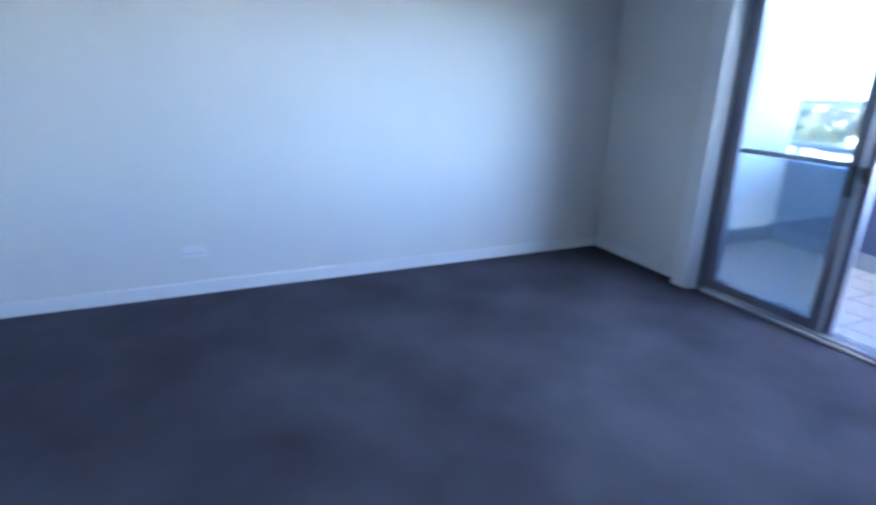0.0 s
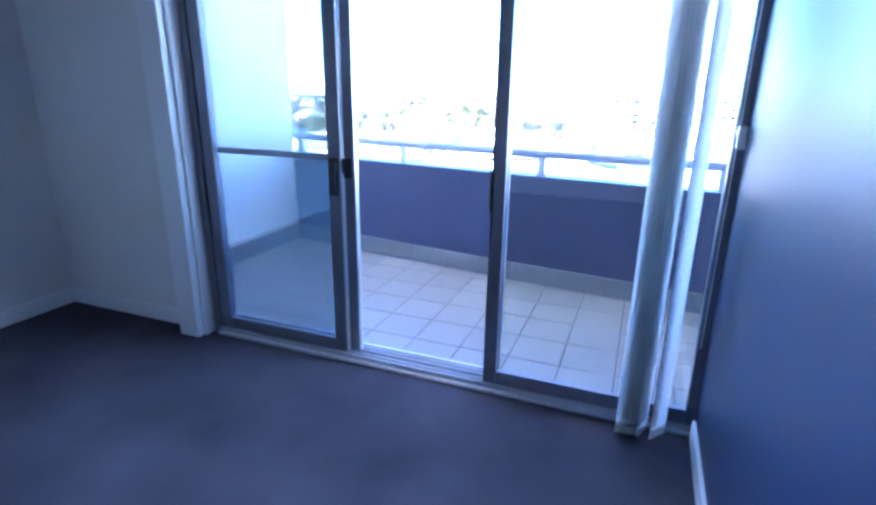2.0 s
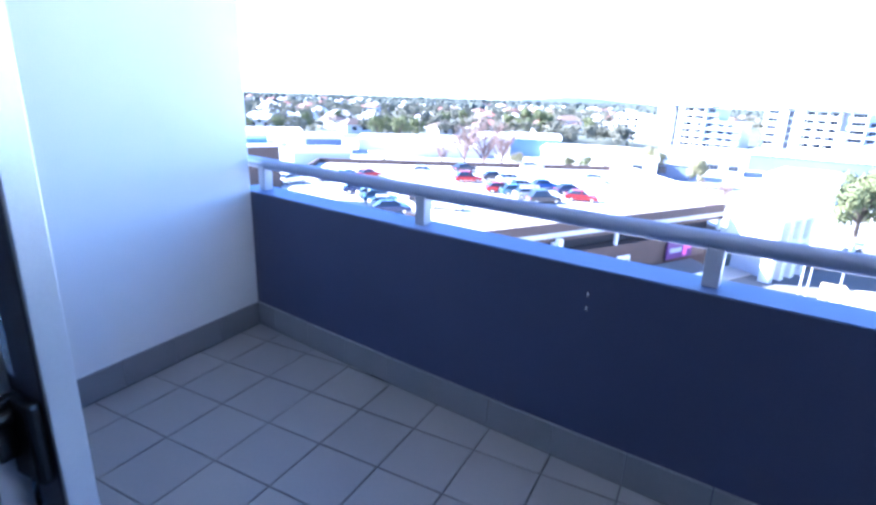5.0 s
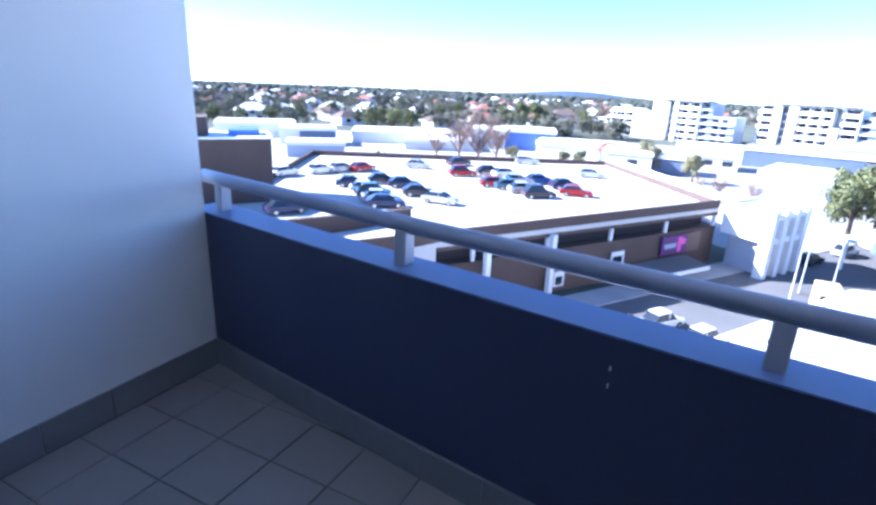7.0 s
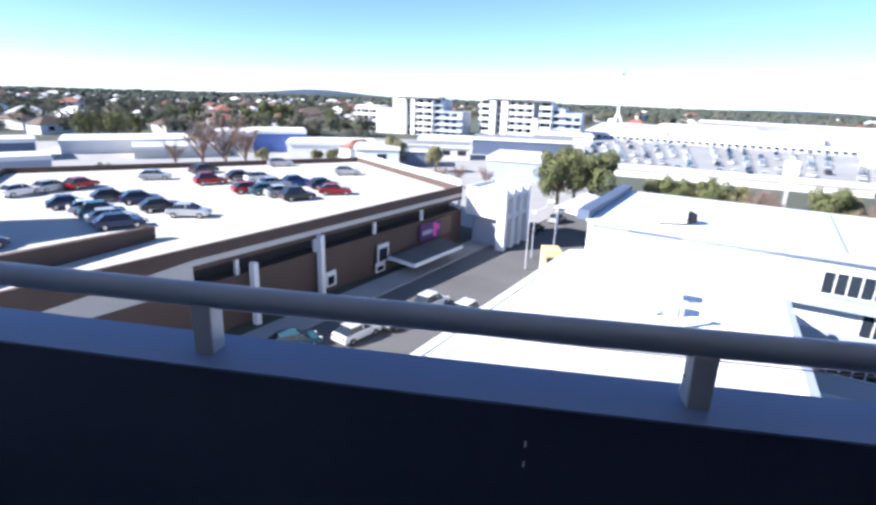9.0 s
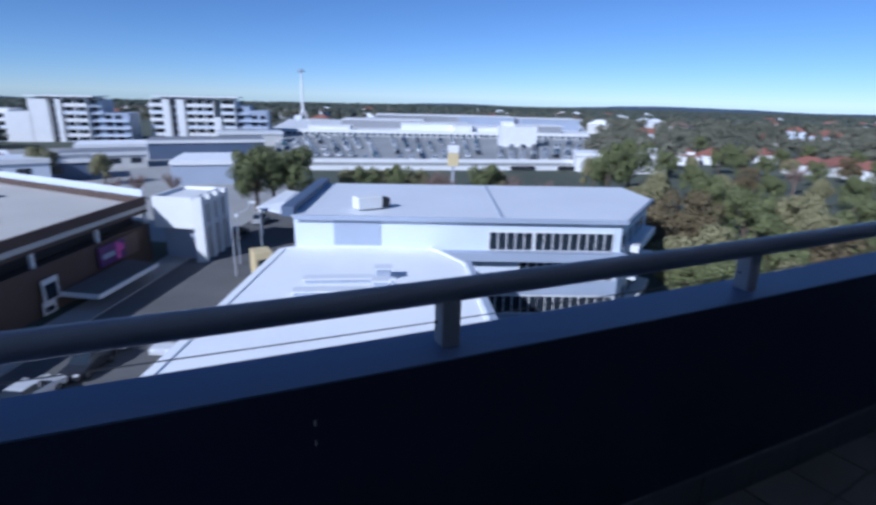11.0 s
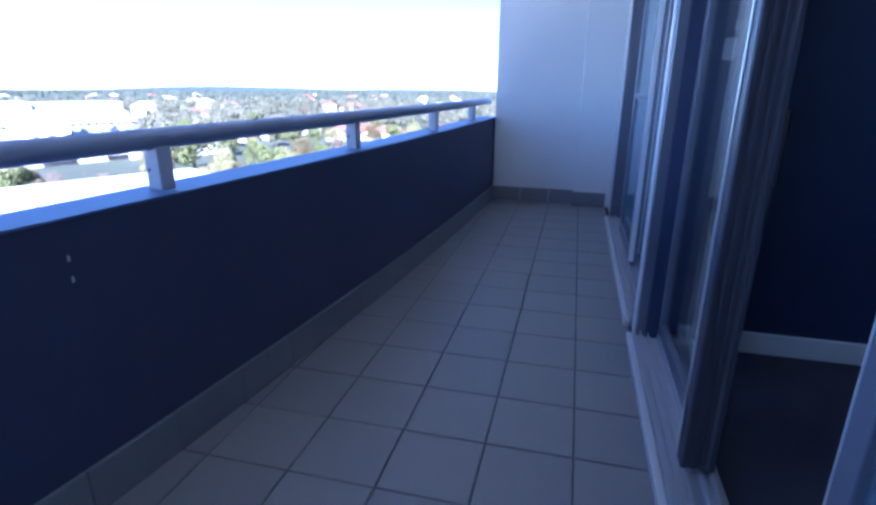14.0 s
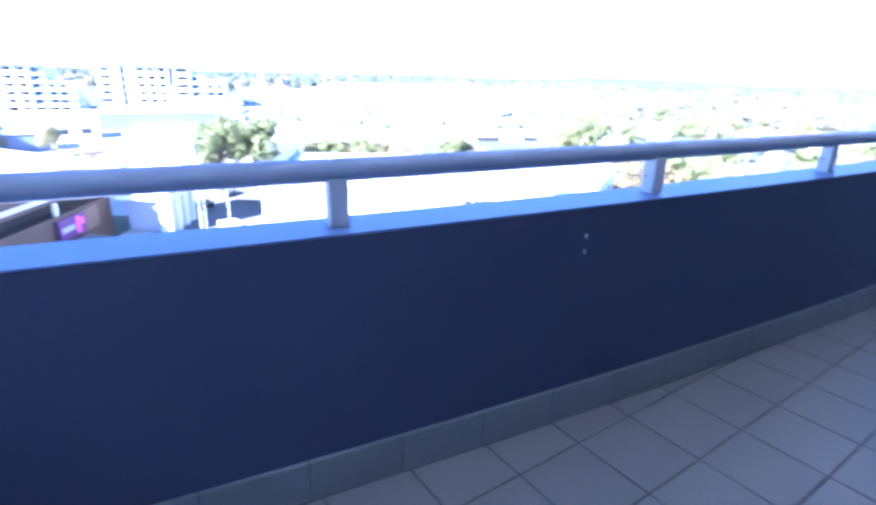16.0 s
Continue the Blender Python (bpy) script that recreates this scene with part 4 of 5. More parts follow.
for r in range(10):
    v = .06 + r * .09
    p, q = A.lerp(Dd, v), B.lerp(Cc, v)
    n = 26
    for i in range(n):
        if random.random() < .30 or (i % 9 == 8):
            continue
        c = p.lerp(q, (i + .5) / n)
        k = random.choice(cols)
        m = pose(c.x, c.y, -17.6, 0, 0, 62 + random.choice((0, 180)))
        if k in small:
            copy_thing(small[k], m)
        else:
            small[k] = small_car(k)
            small[k].matrix_world = m


# ---- trees ----
def crown_mesh(r, hz, n, size, seed, zc):
    """Many small tilted leaf sprays over the outside of a score of overlapping lobes."""
    rnd = random.Random(seed)
    lobes = []
    for _ in range(20):
        a, q, w = rnd.uniform(0, 6.28), math.sqrt(rnd.random()) * .72, rnd.uniform(-.75, .8)
        lobes.append((Vector((math.cos(a) * q * r * math.sqrt(1 - .5 * w * w), math.sin(a) * q * r * math.sqrt(1 - .5 * w * w), zc + w * hz)), rnd.uniform(.22, .42) * r))
    vs, fs = [], []
    for k in range(n):
        c, lr = lobes[k % len(lobes)]
        d = Vector((rnd.gauss(0, 1), rnd.gauss(0, 1), rnd.gauss(.25, .8))).normalized()
        p = c + d * lr * rnd.uniform(.72, 1.06)
        s = size * rnd.uniform(.6, 1.5)
        t = d.orthogonal().normalized()
        t.rotate(Matrix.Rotation(rnd.uniform(0, 6.28), 3, d))
        b = d.cross(t)
        o = len(vs)
        vs.extend(tuple(p + (t * x + b * y) * s + d * s * w) for x, y, w in ((-1, -.2, -.4), (-.1, -.9, .15), (1, .1, -.35), (.1, .85, .2)))
        fs.append((o, o + 1, o + 2, o + 3))
    me = bpy.data.meshes.new("crown")
    me.from_pydata(vs, [], fs)
    return me


def tree(name, label, r, height, seed, leaf_mat, n=3600, size=.21, bare=False):
    t = empty(name, label, "tree")
    rnd = random.Random(seed)
    bm = bmesh.new()
    cyl(bm, r * .07, (0, 0, 0), (.1, .05, height * .45), 8, r2=r * .045)
    for k in range(7):
        a = k * 2.4 + rnd.uniform(-.3, .3)
        z0 = height * rnd.uniform(.28, .48)
        e = (math.cos(a) * r * .6, math.sin(a) * r * .6, height * rnd.uniform(.6, .92))
        cyl(bm, r * .035, (0.05, 0, z0), e, 6, r2=r * .010)
        if bare:
            for q in range(70):
                s = rnd.uniform(.3, 1)
                p = Vector((0, 0, z0)).lerp(Vector(e), s)
                d = Vector((rnd.uniform(-1, 1), rnd.uniform(-1, 1), rnd.uniform(.1, 1.2)))
                cyl(bm, .05, p, p + d * r * .28, 3, r2=.02)
    part("trunk", bm, M_twig if bare else M_bark, t)
    me = crown_mesh(r, height * .37, n if not bare else 500, size if not bare else .10, seed, height * (.64 if bare else .56))
    me.materials.append(leaf_mat)
    new("crown", me).parent = t
    return t


T1 = tree("tree", "broad evergreen tree with an uneven dark green crown", 5.6, 12.0, 1, M_leaf)
T2 = tree("tree", "rounded olive-green tree in full leaf", 4.8, 10.5, 2, M_leaf2)
T3 = tree("tree", "tall green gum tree with an open crown", 4.2, 14.0, 3, M_leaf, n=2800)
T5 = tree("tree", "broad bronze-brown tree in full leaf", 5.4, 11.0, 8, M_leaf3)
T4 = tree("bare_tree", "bare winter tree with pinkish-brown twigs", 6.0, 13.0, 4, M_twig, bare=True)
protoT = {1: T1, 2: T2, 3: T3, 4: T4, 5: T5}
usedT = set()


def put_tree(k, x, y, z=STREET, s=1.0):
    m = pose(x, y, z, 0, 0, random.uniform(0, 360))
    if k not in usedT:
        usedT.add(k)
        protoT[k].matrix_world = m
        protoT[k].scale = (s, s, s)
        return
    o = copy_thing(protoT[k], m)
    o.scale = (s, s, s)


random.seed(21)
for az, d, k, s in ((55, 68, 5, .86), (57, 78, 5, .88), (60, 64, 2, .80), (62, 82, 1, .85), (64, 68, 3, .70), (66, 88, 2, .9), (69, 70, 5, .74), (71, 86, 1, .84), (74, 68, 2, .74), (76, 86, 3, .72), (79, 72, 1, .72), (59, 92, 1, .85), (68, 80, 2, .8), (73, 78, 1, .74), (82, 84, 2, .8), (62, 52, 1, .66), (67, 55, 2, .7), (73, 56, 1, .64), (80, 58, 2, .66), (56.5, 60, 2, .72), (58.5, 55, 1, .62), (64.5, 60, 1, .7), (70.5, 60, 2, .7), (77, 62, 2, .7), (83, 68, 1, .7),
                   (51.0, 128, 1, 1.05), (49.0, 122, 1, .95), (47.6, 126, 2, .8), (53.5, 104, 2, .85), (52, 96, 2, .7),
                   (12.2, 98, 1, 1.0), (15.6, 100, 1, .98), (13.9, 104, 2, 1.05), (22, 108, 2, .62), (23.6, 106, 1, .6), (25.2, 109, 2, .6), (27, 106, 1, .62), (28.8, 108, 2, .62), (30.6, 106, 4, .5), (32, 104, 4, .5), (36, 103, 1, .72), (37.6, 106, 2, .66), (39, 103, 4, .5), (42.5, 98, 4, .5), (45.5, 96, 4, .5), (48, 92, 4, .5),
                   (4.5, 116, 4, .42), (1.5, 118, 4, .4), (-.5, 116, 4, .4), (-5.5, 150, 2, .8), (-1, 140, 2, .7)):
    put_tree(k, 1.7 + d * math.sin(radians(az)), -1.5 + d * math.cos(radians(az)), STREET, s)
for az, d, k, s in ((-22.5, 128, 4, 1.15), (-24.6, 132, 4, 1.05), (-20.6, 136, 4, .9), (-27, 140, 4, .6), (-40, 122, 2, .36), (-38.5, 124, 2, .36), (-37, 122, 2, .34), (-35.6, 125, 5, .34), (-33, 128, 1, .36), (-31.4, 130, 2, .34), (-19, 150, 2, .45), (-13.5, 150, 2, .42), (-12, 146, 1, .42), (-18.5, 250, 3, 1.1), (-16.6, 262, 1, 1.15), (-20, 270, 1, .9), (-34, 226, 1, .8), (-31.6, 222, 1, .85), (-29.8, 230, 1, .8), (-33, 240, 3, .7), (-44, 235, 1, .7), (-47, 225, 3, .65), (-41.5, 250, 1, .75), (-49.5, 240, 1, .7), (-38, 280, 3, .7), (-27, 285, 1, .8), (-25, 300, 3, .8), (-12, 290, 1, .8), (-9, 300, 3, .7)):
    put_tree(k, 1.7 + d * math.sin(radians(az)), -1.5 + d * math.cos(radians(az)), STREET, s)

# ---- town in the middle distance ----
bm = bmesh.new()
prism(bm, [(-150, 60), (-64, 76), (-17, 102.5), (6, 80), (34, 98), (44, 150), (20, 236), (-60, 226), (-170, 150)], STREET, STREET + .03)
structure("pavement_yards", bm, M_path, "pale concrete yards and car lots between the sheds", "pavement")
def shed(x, y, w, d, h, rz, wall, roof, label, glazed=False):
    o = empty("warehouse", label, "building", at=(x, y, STREET))
    o.rotation_euler = (0, 0, radians(rz))
    part("wall", bbox(-w / 2, w / 2, -d / 2, d / 2, 0, h), wall, o)
    bm = bmesh.new()
    prism(bm, [(-w / 2 - .3, -d / 2 - .3), (w / 2 + .3, -d / 2 - .3), (w / 2 + .3, d / 2 + .3), (-w / 2 - .3, d / 2 + .3)], h, h + .4)
    part("roof", bm, roof, o)
    part("fascia", bbox(-w / 2 - .32, w / 2 + .32, -d / 2 - .36, -d / 2 - .3, h - .5, h + .5), M_bwhite, o)
    for i in range(int(w // 5) if glazed else 0):
        part("window", bbox(-w / 2 + 1 + i * 5, -w / 2 + 3.6 + i * 5, -d / 2 - .08, -d / 2 + .02, h * .35, h * .7), M_window, o)
    return o


for az, d, w, dp, h, rz, wm, rm, lab, gl in ((-39.4, 176, 11, 12, 4.9, 40, M_shed, M_metalroof, "dark blue-grey metal shed", False), (-42.0, 178, 7, 12, 4.6, 40, M_bwhite, M_whiteroof, "white end bay of a shed", False),
                                    (-39.6, 148, 15, 10, 3.6, 40, M_bgrey, M_metalroof, "low grey shed with a pale roof", False), (-17.0, 186, 17, 16, 6.2, 18, M_blue, M_whiteroof, "blue clad warehouse with a white roof", False),
                                    (-21.6, 184, 14, 16, 6.0, 18, M_farwall, M_whiteroof, "pale walled warehouse bay", False), (-30.5, 190, 34, 20, 3.4, 32, M_bwhite, M_whiteroof, "long low white warehouse", False),
                                    (-26.5, 172, 22, 14, 2.8, 30, M_farwall, M_metalroof, "low pale shop building", False), (-6.6, 150, 12, 12, 5.2, 4, M_pale, M_metalroof, "pale blue two-storey shop building", True),
                                    (-3.0, 152, 9, 10, 4.6, 0, M_shed, M_greyroof, "dark grey shop building", True), (-11.5, 172, 26, 16, 4.2, 10, M_bwhite, M_whiteroof, "low white shop building", False), (-.2, 172, 20, 12, 4.0, 0, M_farwall, M_greyroof, "low shop building with a flat roof", True),
                                    (8.6, 140, 13, 18, 5.0, -16, M_bgrey, M_whiteroof, "grey shed with a bright white roof", False), (8.6, 192, 34, 16, 5.4, -8, M_shed, M_greyroof, "dark building under a thin oversailing roof", False),
                                    (2.2, 196, 30, 16, 4.2, -4, M_bwhite, M_whiteroof, "low white shed with pale roof", False), (-45.5, 200, 26, 18, 4.5, 44, M_bwhite, M_metalroof, "white shed with grey roof", False), (50.5, 172, 26, 12, 5, -40, M_bwhite, M_whiteroof, "white shed beside the trees", False), (54, 205, 22, 12, 4, -50, M_bwhite, M_metalroof, "pale shed among trees", False), (12.5, 232, 24, 14, 5, -10, M_farwall, M_metalroof, "pale low building by the car park", False)):
    shed(d * math.sin(radians(az)), d * math.cos(radians(az)), w, dp, h, rz, wm, rm, lab, gl)


def house(x, y, z, w, d, h, rz, wall, roof, label):
    o = empty("house", label, "house", "houses of the suburb", at=(x, y, z))
    o.rotation_euler = (0, 0, radians(rz))
    part("wall", bbox(-w / 2, w / 2, -d / 2, d / 2, -3, h), wall, o)
    bm = bmesh.new()
    e, rh, k = .5, h + w * .20, w / 2 - d / 2
    a = [bm.verts.new(p) for p in ((-w / 2 - e, -d / 2 - e, h), (w / 2 + e, -d / 2 - e, h), (w / 2 + e, d / 2 + e, h), (-w / 2 - e, d / 2 + e, h))]
    r0, r1 = bm.verts.new((-max(k, .2), 0, rh)), bm.verts.new((max(k, .2), 0, rh))
    for f in ((a[0], a[1], r1, r0), (a[1], a[2], r1), (a[2], a[3], r0, r1), (a[3], a[0], r0), (a[3], a[2], a[1], a[0])):
        bm.faces.new(f)
    part("roof", bm, roof, o)
    for i in (-.28, .12):
        part("window", bbox(w * i, w * (i + .17), -d / 2 - .06, -d / 2 + .02, h * .35, h * .8), M_window, o)
    return o


def ground_z(r):
    return STREET - max(0, r - 400) * .012


random.seed(33)
roofs = [(M_terracotta, "red-tiled"), (M_metalroof, "grey-roofed"), (M_tan, "brown-tiled"), (M_metalroof, "grey-roofed"), (M_terracotta, "red-tiled"), (M_whiteroof, "white-roofed")]
for i in range(288):
    az = random.uniform(-56, 88) if i < 180 else random.uniform(-56, -9)
    d = random.uniform(240, 950) if az < 16 else random.uniform(360, 1000)
    if 46 < az < 88:
        d = 300 + 800 * random.random()
    if -9 < az < 18:
        d = random.uniform(420, 950)
    rm, word = random.choice(roofs)
    house(d * math.sin(radians(az)), d * math.cos(radians(az)), ground_z(d), random.uniform(11, 16), random.uniform(8, 10), random.uniform(3.2, 6), random.uniform(0, 180), random.choice((M_bwhite, M_farwall, M_pale)), rm, word + " pale suburban house among trees")
for az, d in ((56.6, 205), (58.6, 212), (66.6, 200), (68.8, 207), (71.0, 198), (77.0, 205), (63.0, 230), (-8.6, 166)):
    house(d * math.sin(radians(az)), d * math.cos(radians(az)), STREET - .4, 11.5, 8, 3.6, random.uniform(0, 90), M_bwhite, M_terracotta, "red-tiled pale suburban house among trees")

for az, d, k in ((60.5, 132, 2), (64.5, 130, 1), (68.2, 131, 2), (70.6, 134, 1), (73.8, 132, 2), (75.4, 136, 5), (79, 138, 1), (58.0, 130, 1), (62.2, 140, 5), (66.0, 150, 4), (55.2, 160, 1), (57.2, 172, 2), (59.6, 180, 1), (61.4, 165, 3), (63.4, 178, 1), (65.2, 182, 2), (67.4, 168, 1), (69.6, 184, 5), (71.8, 172, 1), (73.4, 180, 2), (75.0, 165, 1), (60.6, 200, 1), (64.4, 210, 1), (73.6, 205, 2), (54.6, 190, 1), (57.6, 222, 3), (69.8, 222, 1), (66.2, 225, 3), (62, 222, 2)):
    put_tree(k, d * math.sin(radians(az)), d * math.cos(radians(az)), STREET, random.uniform(.55, .7))

# ---- far woods ----
bm_v, bm_f = [], []
fo_v, fo_f = [], []
rnd = random.Random(77)


def clump(x, y, z, r, h):
    o = len(fo_v)
    k = 6
    ph = rnd.uniform(0, 6)
    for lv, (rr, hh) in enumerate(((.7, 0), (1.0, .45), (.75, .8))):
        for i in range(k):
            a = ph + 2 * math.pi * i / k + lv * .5
            q = r * rr * rnd.uniform(.75, 1.25)
            fo_v.append((x + q * math.cos(a), y + q * math.sin(a), z + h * hh * rnd.uniform(.85, 1.15)))
    fo_v.append((x, y, z + h * rnd.uniform(.95, 1.15)))
    for lv in range(2):
        for i in range(k):
            j = (i + 1) % k
            fo_f.append((o + lv * k + i, o + lv * k + j, o + (lv + 1) * k + j, o + (lv + 1) * k + i))
    for i in range(k):
        fo_f.append((o + 2 * k + i, o + 2 * k + (i + 1) % k, o + 3 * k))


def leafy(x, y, z, r, h):
    """A near crown: small tilted flakes over a few lobes."""
    lobes = [(x + rnd.uniform(-.5, .5) * r, y + rnd.uniform(-.5, .5) * r, z + h * rnd.uniform(.4, .8), r * rnd.uniform(.45, .7)) for _ in range(4)]
    for k in range(150):
        cx, cy, cz, lr = lobes[k % 4]
        d = Vector((rnd.gauss(0, 1), rnd.gauss(0, 1), rnd.gauss(.2, .8))).normalized()
        p = Vector((cx, cy, cz)) + d * lr * rnd.uniform(.75, 1.1)
        t = d.orthogonal().normalized()
        t.rotate(Matrix.Rotation(rnd.uniform(0, 6.28), 3, d))
        b = d.cross(t)
        s_ = r * rnd.uniform(.09, .17)
        o = len(bm_v)
        bm_v.extend(tuple(p + (t * u + b * w) * s_ + d * s_ * q) for u, w, q in ((-1, -.2, -.4), (-.1, -.9, .15), (1, .1, -.35), (.1, .85, .2)))
        bm_f.append((o, o + 1, o + 2, o + 3))


for i in range(9000):
    az = rnd.uniform(-58, 92)
    d = 150 + 2300 * rnd.random() ** 1.7
    if d < 420 and -20 < az < 48 and not (az < -8 and d > 230):
        continue
    if d < 230 and az < 48:
        continue
    if 54 < az < 80 and d < 225:
        continue
    if d < 165 or (d < 520 and rnd.random() < .30):
        continue
    if rnd.random() < .35 and noise.noise((d * .006 * math.sin(az), az * .12, 3)) > .12:
        continue
    x, y = d * math.sin(radians(az)), d * math.cos(radians(az))
    s = rnd.uniform(.6, 1.3) * (1 + d / 1500)
    for q in range(2):
        (leafy if d < 520 else clump)(x + rnd.uniform(-4, 4) * s, y + rnd.uniform(-4, 4) * s, ground_z(d) + rnd.uniform(-1, 2), rnd.uniform(2.0, 3.8) * s, rnd.uniform(4.5, 8.5) * (1 if d < 900 else 1.3))
me = bpy.data.meshes.new("far_woods")
me.from_pydata(bm_v, [], bm_f)
me.materials.append(M_far)
tagged(new("far_woods", me), "scattered suburban trees reaching to the hills, green paled by painted haze", "woodland", kind="stuff")
me = bpy.data.meshes.new("far_forest")
me.from_pydata(fo_v, [], fo_f)
me.materials.append(M_forest)
tagged(new("far_forest", me), "dark forest covering the plain before the hills", "woodland", kind="stuff")
# hill ridge; its blue is aerial haze painted into the colour
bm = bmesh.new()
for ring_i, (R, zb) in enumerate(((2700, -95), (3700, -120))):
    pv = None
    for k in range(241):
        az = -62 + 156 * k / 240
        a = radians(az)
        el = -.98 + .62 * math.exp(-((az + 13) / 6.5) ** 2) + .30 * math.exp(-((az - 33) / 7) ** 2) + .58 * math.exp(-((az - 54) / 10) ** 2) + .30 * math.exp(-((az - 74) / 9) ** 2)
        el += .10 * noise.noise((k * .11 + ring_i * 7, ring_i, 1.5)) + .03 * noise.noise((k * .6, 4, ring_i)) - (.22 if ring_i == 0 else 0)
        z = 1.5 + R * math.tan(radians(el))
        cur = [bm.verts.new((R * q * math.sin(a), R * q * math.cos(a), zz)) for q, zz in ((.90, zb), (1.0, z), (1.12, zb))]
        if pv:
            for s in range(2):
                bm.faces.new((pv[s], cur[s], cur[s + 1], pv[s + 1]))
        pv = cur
structure("backdrop_hills", bm, M_hill, "low wooded hills along the horizon, distance haze put into their blue colour", "hills")

# ---- overhead cables ----
for p, q in (((-45, 24.8, -6.2), (62, 7.4, -6.0)),):
    cb = empty("overhead_cable", "thin black overhead service cable above the roofs", "cable")
    bm = bmesh.new()
    prev = None
    for k in range(33):
        a = Vector(p).lerp(Vector(q), k / 32)
        a.z -= 1.2 * (1 - (k / 16 - 1) ** 2)
        ring = [bm.verts.new(a + Vector((0, .028 * math.cos(w * 1.2566), .028 * math.sin(w * 1.2566)))) for w in range(5)]
        if prev:
            for w in range(5):
                bm.faces.new((prev[w], prev[(w + 1) % 5], ring[(w + 1) % 5], ring[w]))
        prev = ring
    part("strand", bm, M_black, cb)
    for e in (p, q):
        bm = bmesh.new(); cyl(bm, .16, (e[0], e[1], STREET), (e[0], e[1], e[2] + .4), 8, r2=.11)
        part("pole", bm, M_bark, cb)

# ---- pylon sign before the far car park ----
py = empty("pylon_sign", "tall pylon sign with a yellow panel under a white one", "sign", at=(69.4, 103.6, STREET))
part("post", bbox(-.35, .35, -.25, .25, 0, 5.6, bevel=.04), M_post, py)
part("panel", bbox(-1.3, 1.3, -.3, .3, 5.0, 8.0, bevel=.05), M_yellow, py, "dull yellow panel")
part("upper_panel", bbox(-1.3, 1.3, -.3, .3, 8.05, 9.8, bevel=.05), M_bwhite, py, "white panel")
py.rotation_euler = (0, 0, radians(-33))

# ---- street lamps ----
for x, y, h, rz in ((12.0, 60.0, 8.5, 150), (13.4, 64.5, 6.0, 0), (16.5, 66, 6.0, 0)):
    sl = empty("street_lamp", "grey steel street lamp on a curved arm", "street lamp", "lamps along the street", at=(x, y, STREET + .15))
    bm = bmesh.new(); cyl(bm, .10, (0, 0, 0), (0, 0, h), 8, r2=.06)
    part("pole", bm, M_post, sl)
    bm = bmesh.new()
    if rz:
        for i in range(6):
            a0, a1 = i * .26, (i + 1) * .26
            cyl(bm, .05, (-2.2 * math.sin(a0), 0, h - 1.2 + 1.5 * (1 - math.cos(a0)) * .9), (-2.2 * math.sin(a1), 0, h - 1.2 + 1.5 * (1 - math.cos(a1)) * .9), 6)
        part("arm", bm, M_post, sl)
        part("lantern", bbox(-2.9, -2.1, -.15, .15, h + .1, h + .28, bevel=.04), M_bwhite, sl)
    else:
        cyl(bm, .28, (0, 0, h), (0, 0, h + .3), 10, r2=.12)
        part("lantern", bm, M_bwhite, sl)
    sl.rotation_euler = (0, 0, radians(rz))

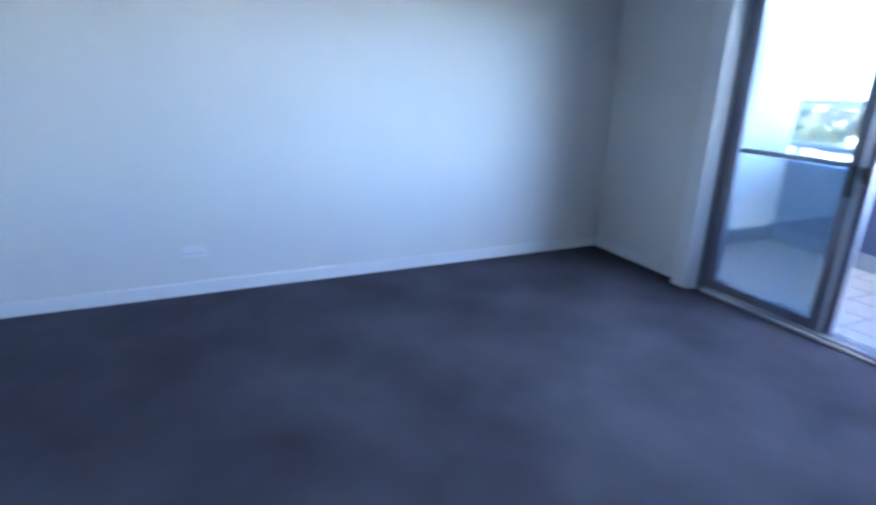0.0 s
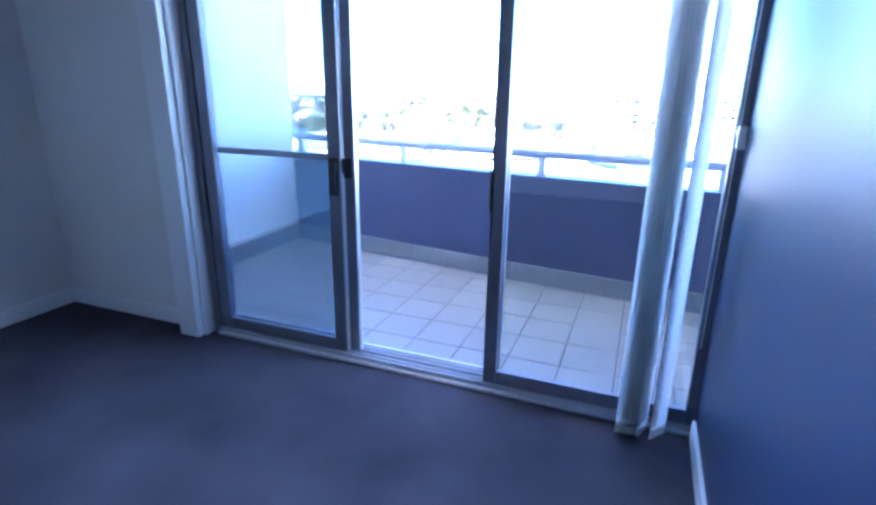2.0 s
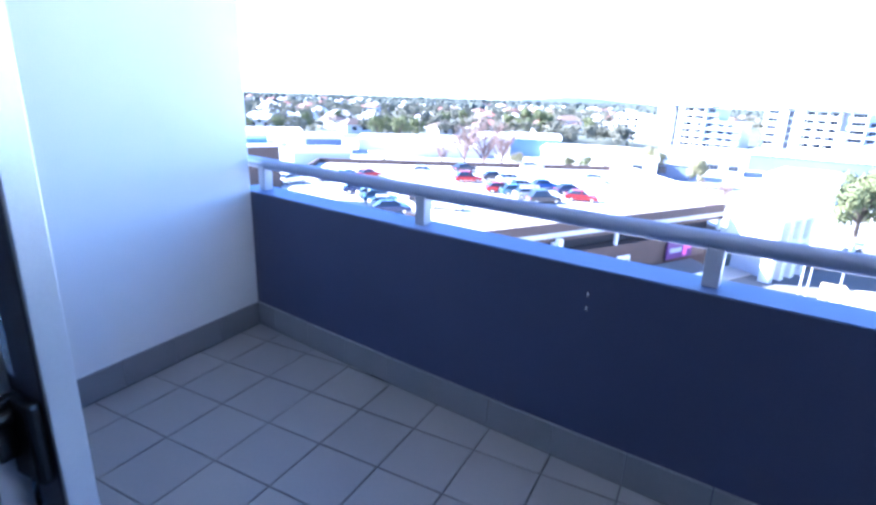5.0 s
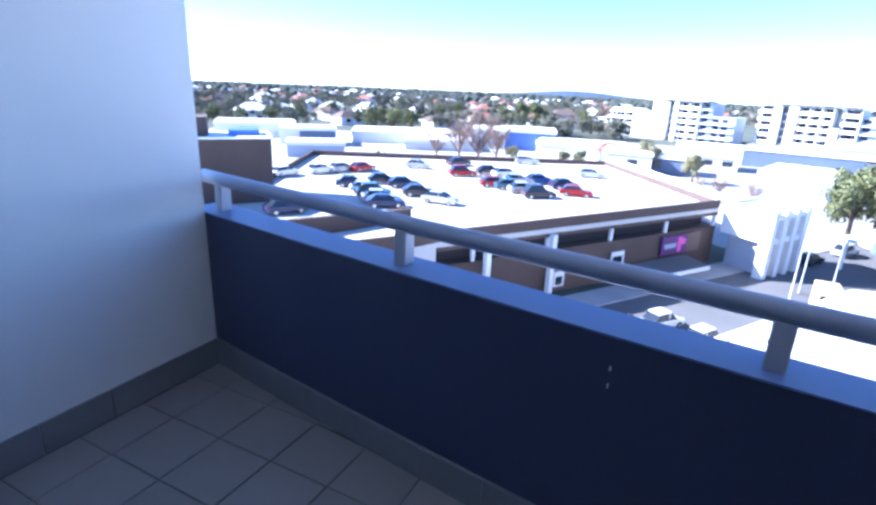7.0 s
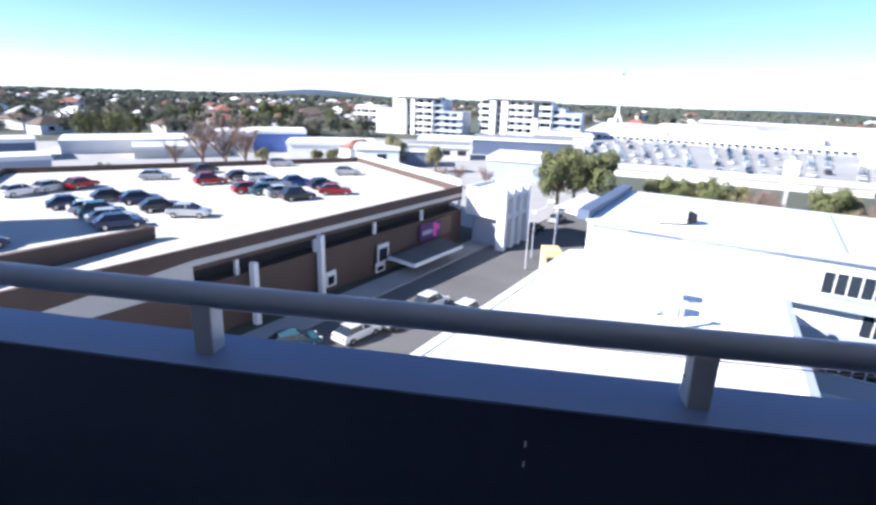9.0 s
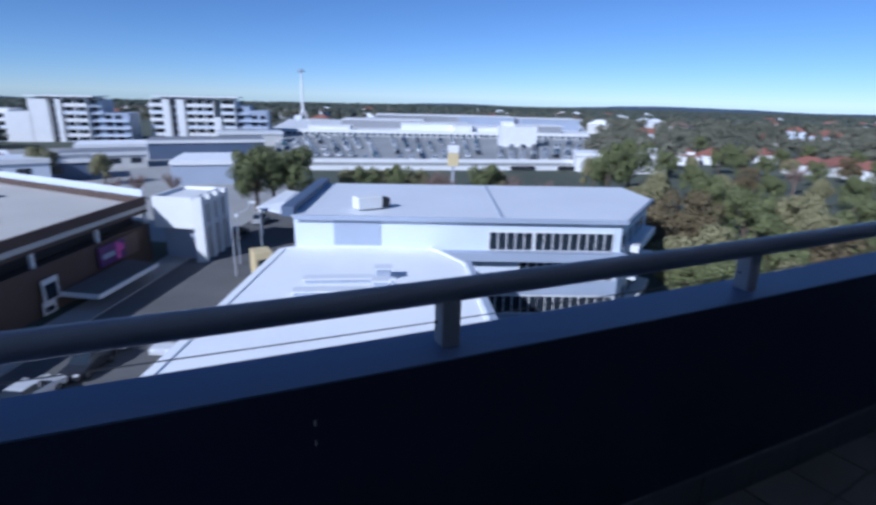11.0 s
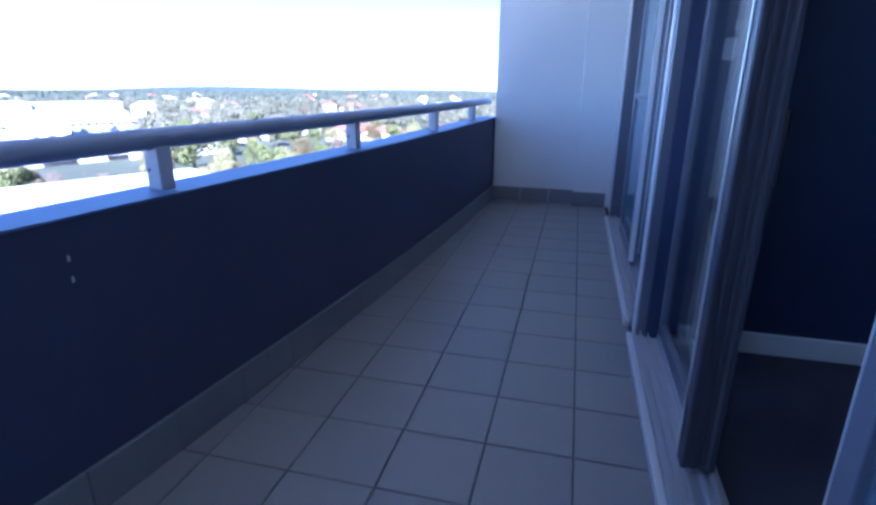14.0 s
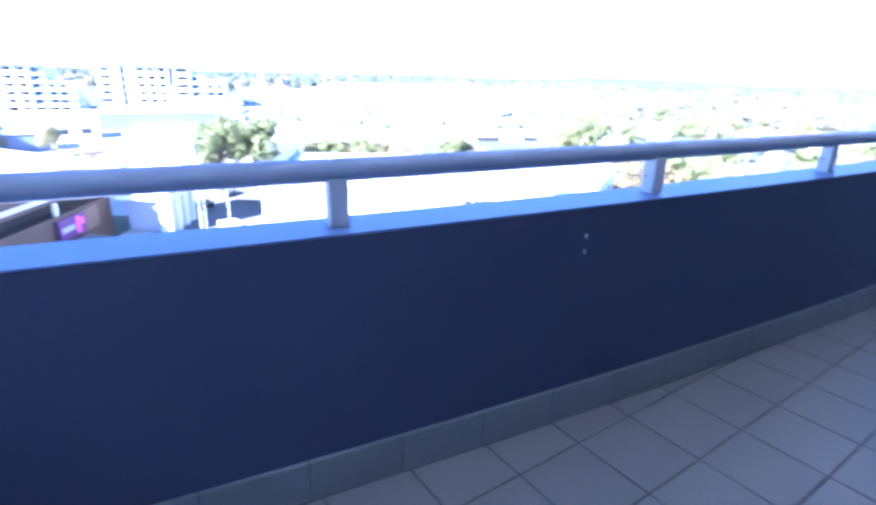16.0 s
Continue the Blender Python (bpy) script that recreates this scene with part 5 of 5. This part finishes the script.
# ---- tiles of the balcony, last ----
T, X0, Y0, J = .30, 2.277, -.862, .006
quad = {}
for i in range(-9, 16):
    for j in range(-4, 5):
        xa, xb = X0 + T * i + J / 2, X0 + T * (i + 1) - J / 2
        yb, ya = Y0 - T * j - J / 2, Y0 - T * (j + 1) + J / 2
        xa, xb = max(xa, XL + .014), min(xb, XR - .014)
        ya = max(ya, YO + .032)
        ta, tb = min(yb, yin(xa) - .014), min(yb, yin(xb) - .014)
        if xb - xa < .02 or max(ta, tb) - ya < .004:
            continue
        cut = min(ta, tb) < yb - 1e-6 or xb - xa < T - J - 1e-6 or yb - ya < T - J - 1e-6
        key = None if cut else "full"
        ta, tb = max(ta, ya + .003), max(tb, ya + .003)
        if key and key in quad:
            o = new("tile", quad[key])
            o.location = (xa, ya, 0)
        else:
            bm = bmesh.new()
            c = .0025
            lo = [(0, 0), (xb - xa, 0), (xb - xa, tb - ya), (0, ta - ya)]
            a = [bm.verts.new((x, y, -.006)) for x, y in lo]
            b = [bm.verts.new((x, y, -.002)) for x, y in lo]
            cx, cy = (xb - xa) / 2, (min(ta, tb) - ya) / 2
            t = [bm.verts.new((x + math.copysign(min(c, cx * .5), cx - x), y + math.copysign(min(c, abs(cy) * .5), cy - y), 0)) for x, y in lo]
            for p, q in ((a, b), (b, t)):
                for k in range(4):
                    bm.faces.new((p[k], p[(k + 1) % 4], q[(k + 1) % 4], q[k]))
            bm.faces.new(t)
            bmesh.ops.recalc_face_normals(bm, faces=bm.faces[:])
            me = bpy.data.meshes.new("tile")
            bm.to_mesh(me)
            bm.free()
            me.materials.append(M_tile)
            if key:
                quad[key] = me
            o = new("tile", me)
            o.location = (xa, ya, 0)
        o.parent = slab
# skirting tiles
sk = tagged(new("balcony_skirting"), "grey tile skirting round the balcony floor", "skirting", kind="structure")
xs = [XL] + [1.044 + .309 * k for k in range(-3, 19)] + [XR]
xs = sorted(x for x in xs if XL <= x <= XR)
for a, b in zip(xs, xs[1:]):
    a, b = a + .002, b - .002
    n = 4
    part("skirting_tile", strip([a + (b - a) * k / n for k in range(n + 1)], [(-.012, .0), (-.012, .143), (-.009, .147), (0.002, .147), (0.002, .0)]), M_skirt, sk)
for x0, x1, ys, ye in ((XL, XL + .012, yin(XL) - .013, YO + .035), (XR - .012, XR, yin(XR) - .013, -1.70)):
    while ys > ye + .01:
        y2 = max(ys - .30, ye)
        part("skirting_tile", bbox(x0, x1, y2 + .002, ys - .002, .0, .147, bevel=.002), M_skirt, sk)
        ys = y2
part("skirting_tile", bbox(XR - .112, XR - .10, YO + .04, -1.69, .0, .147, bevel=.002), M_skirt, sk)
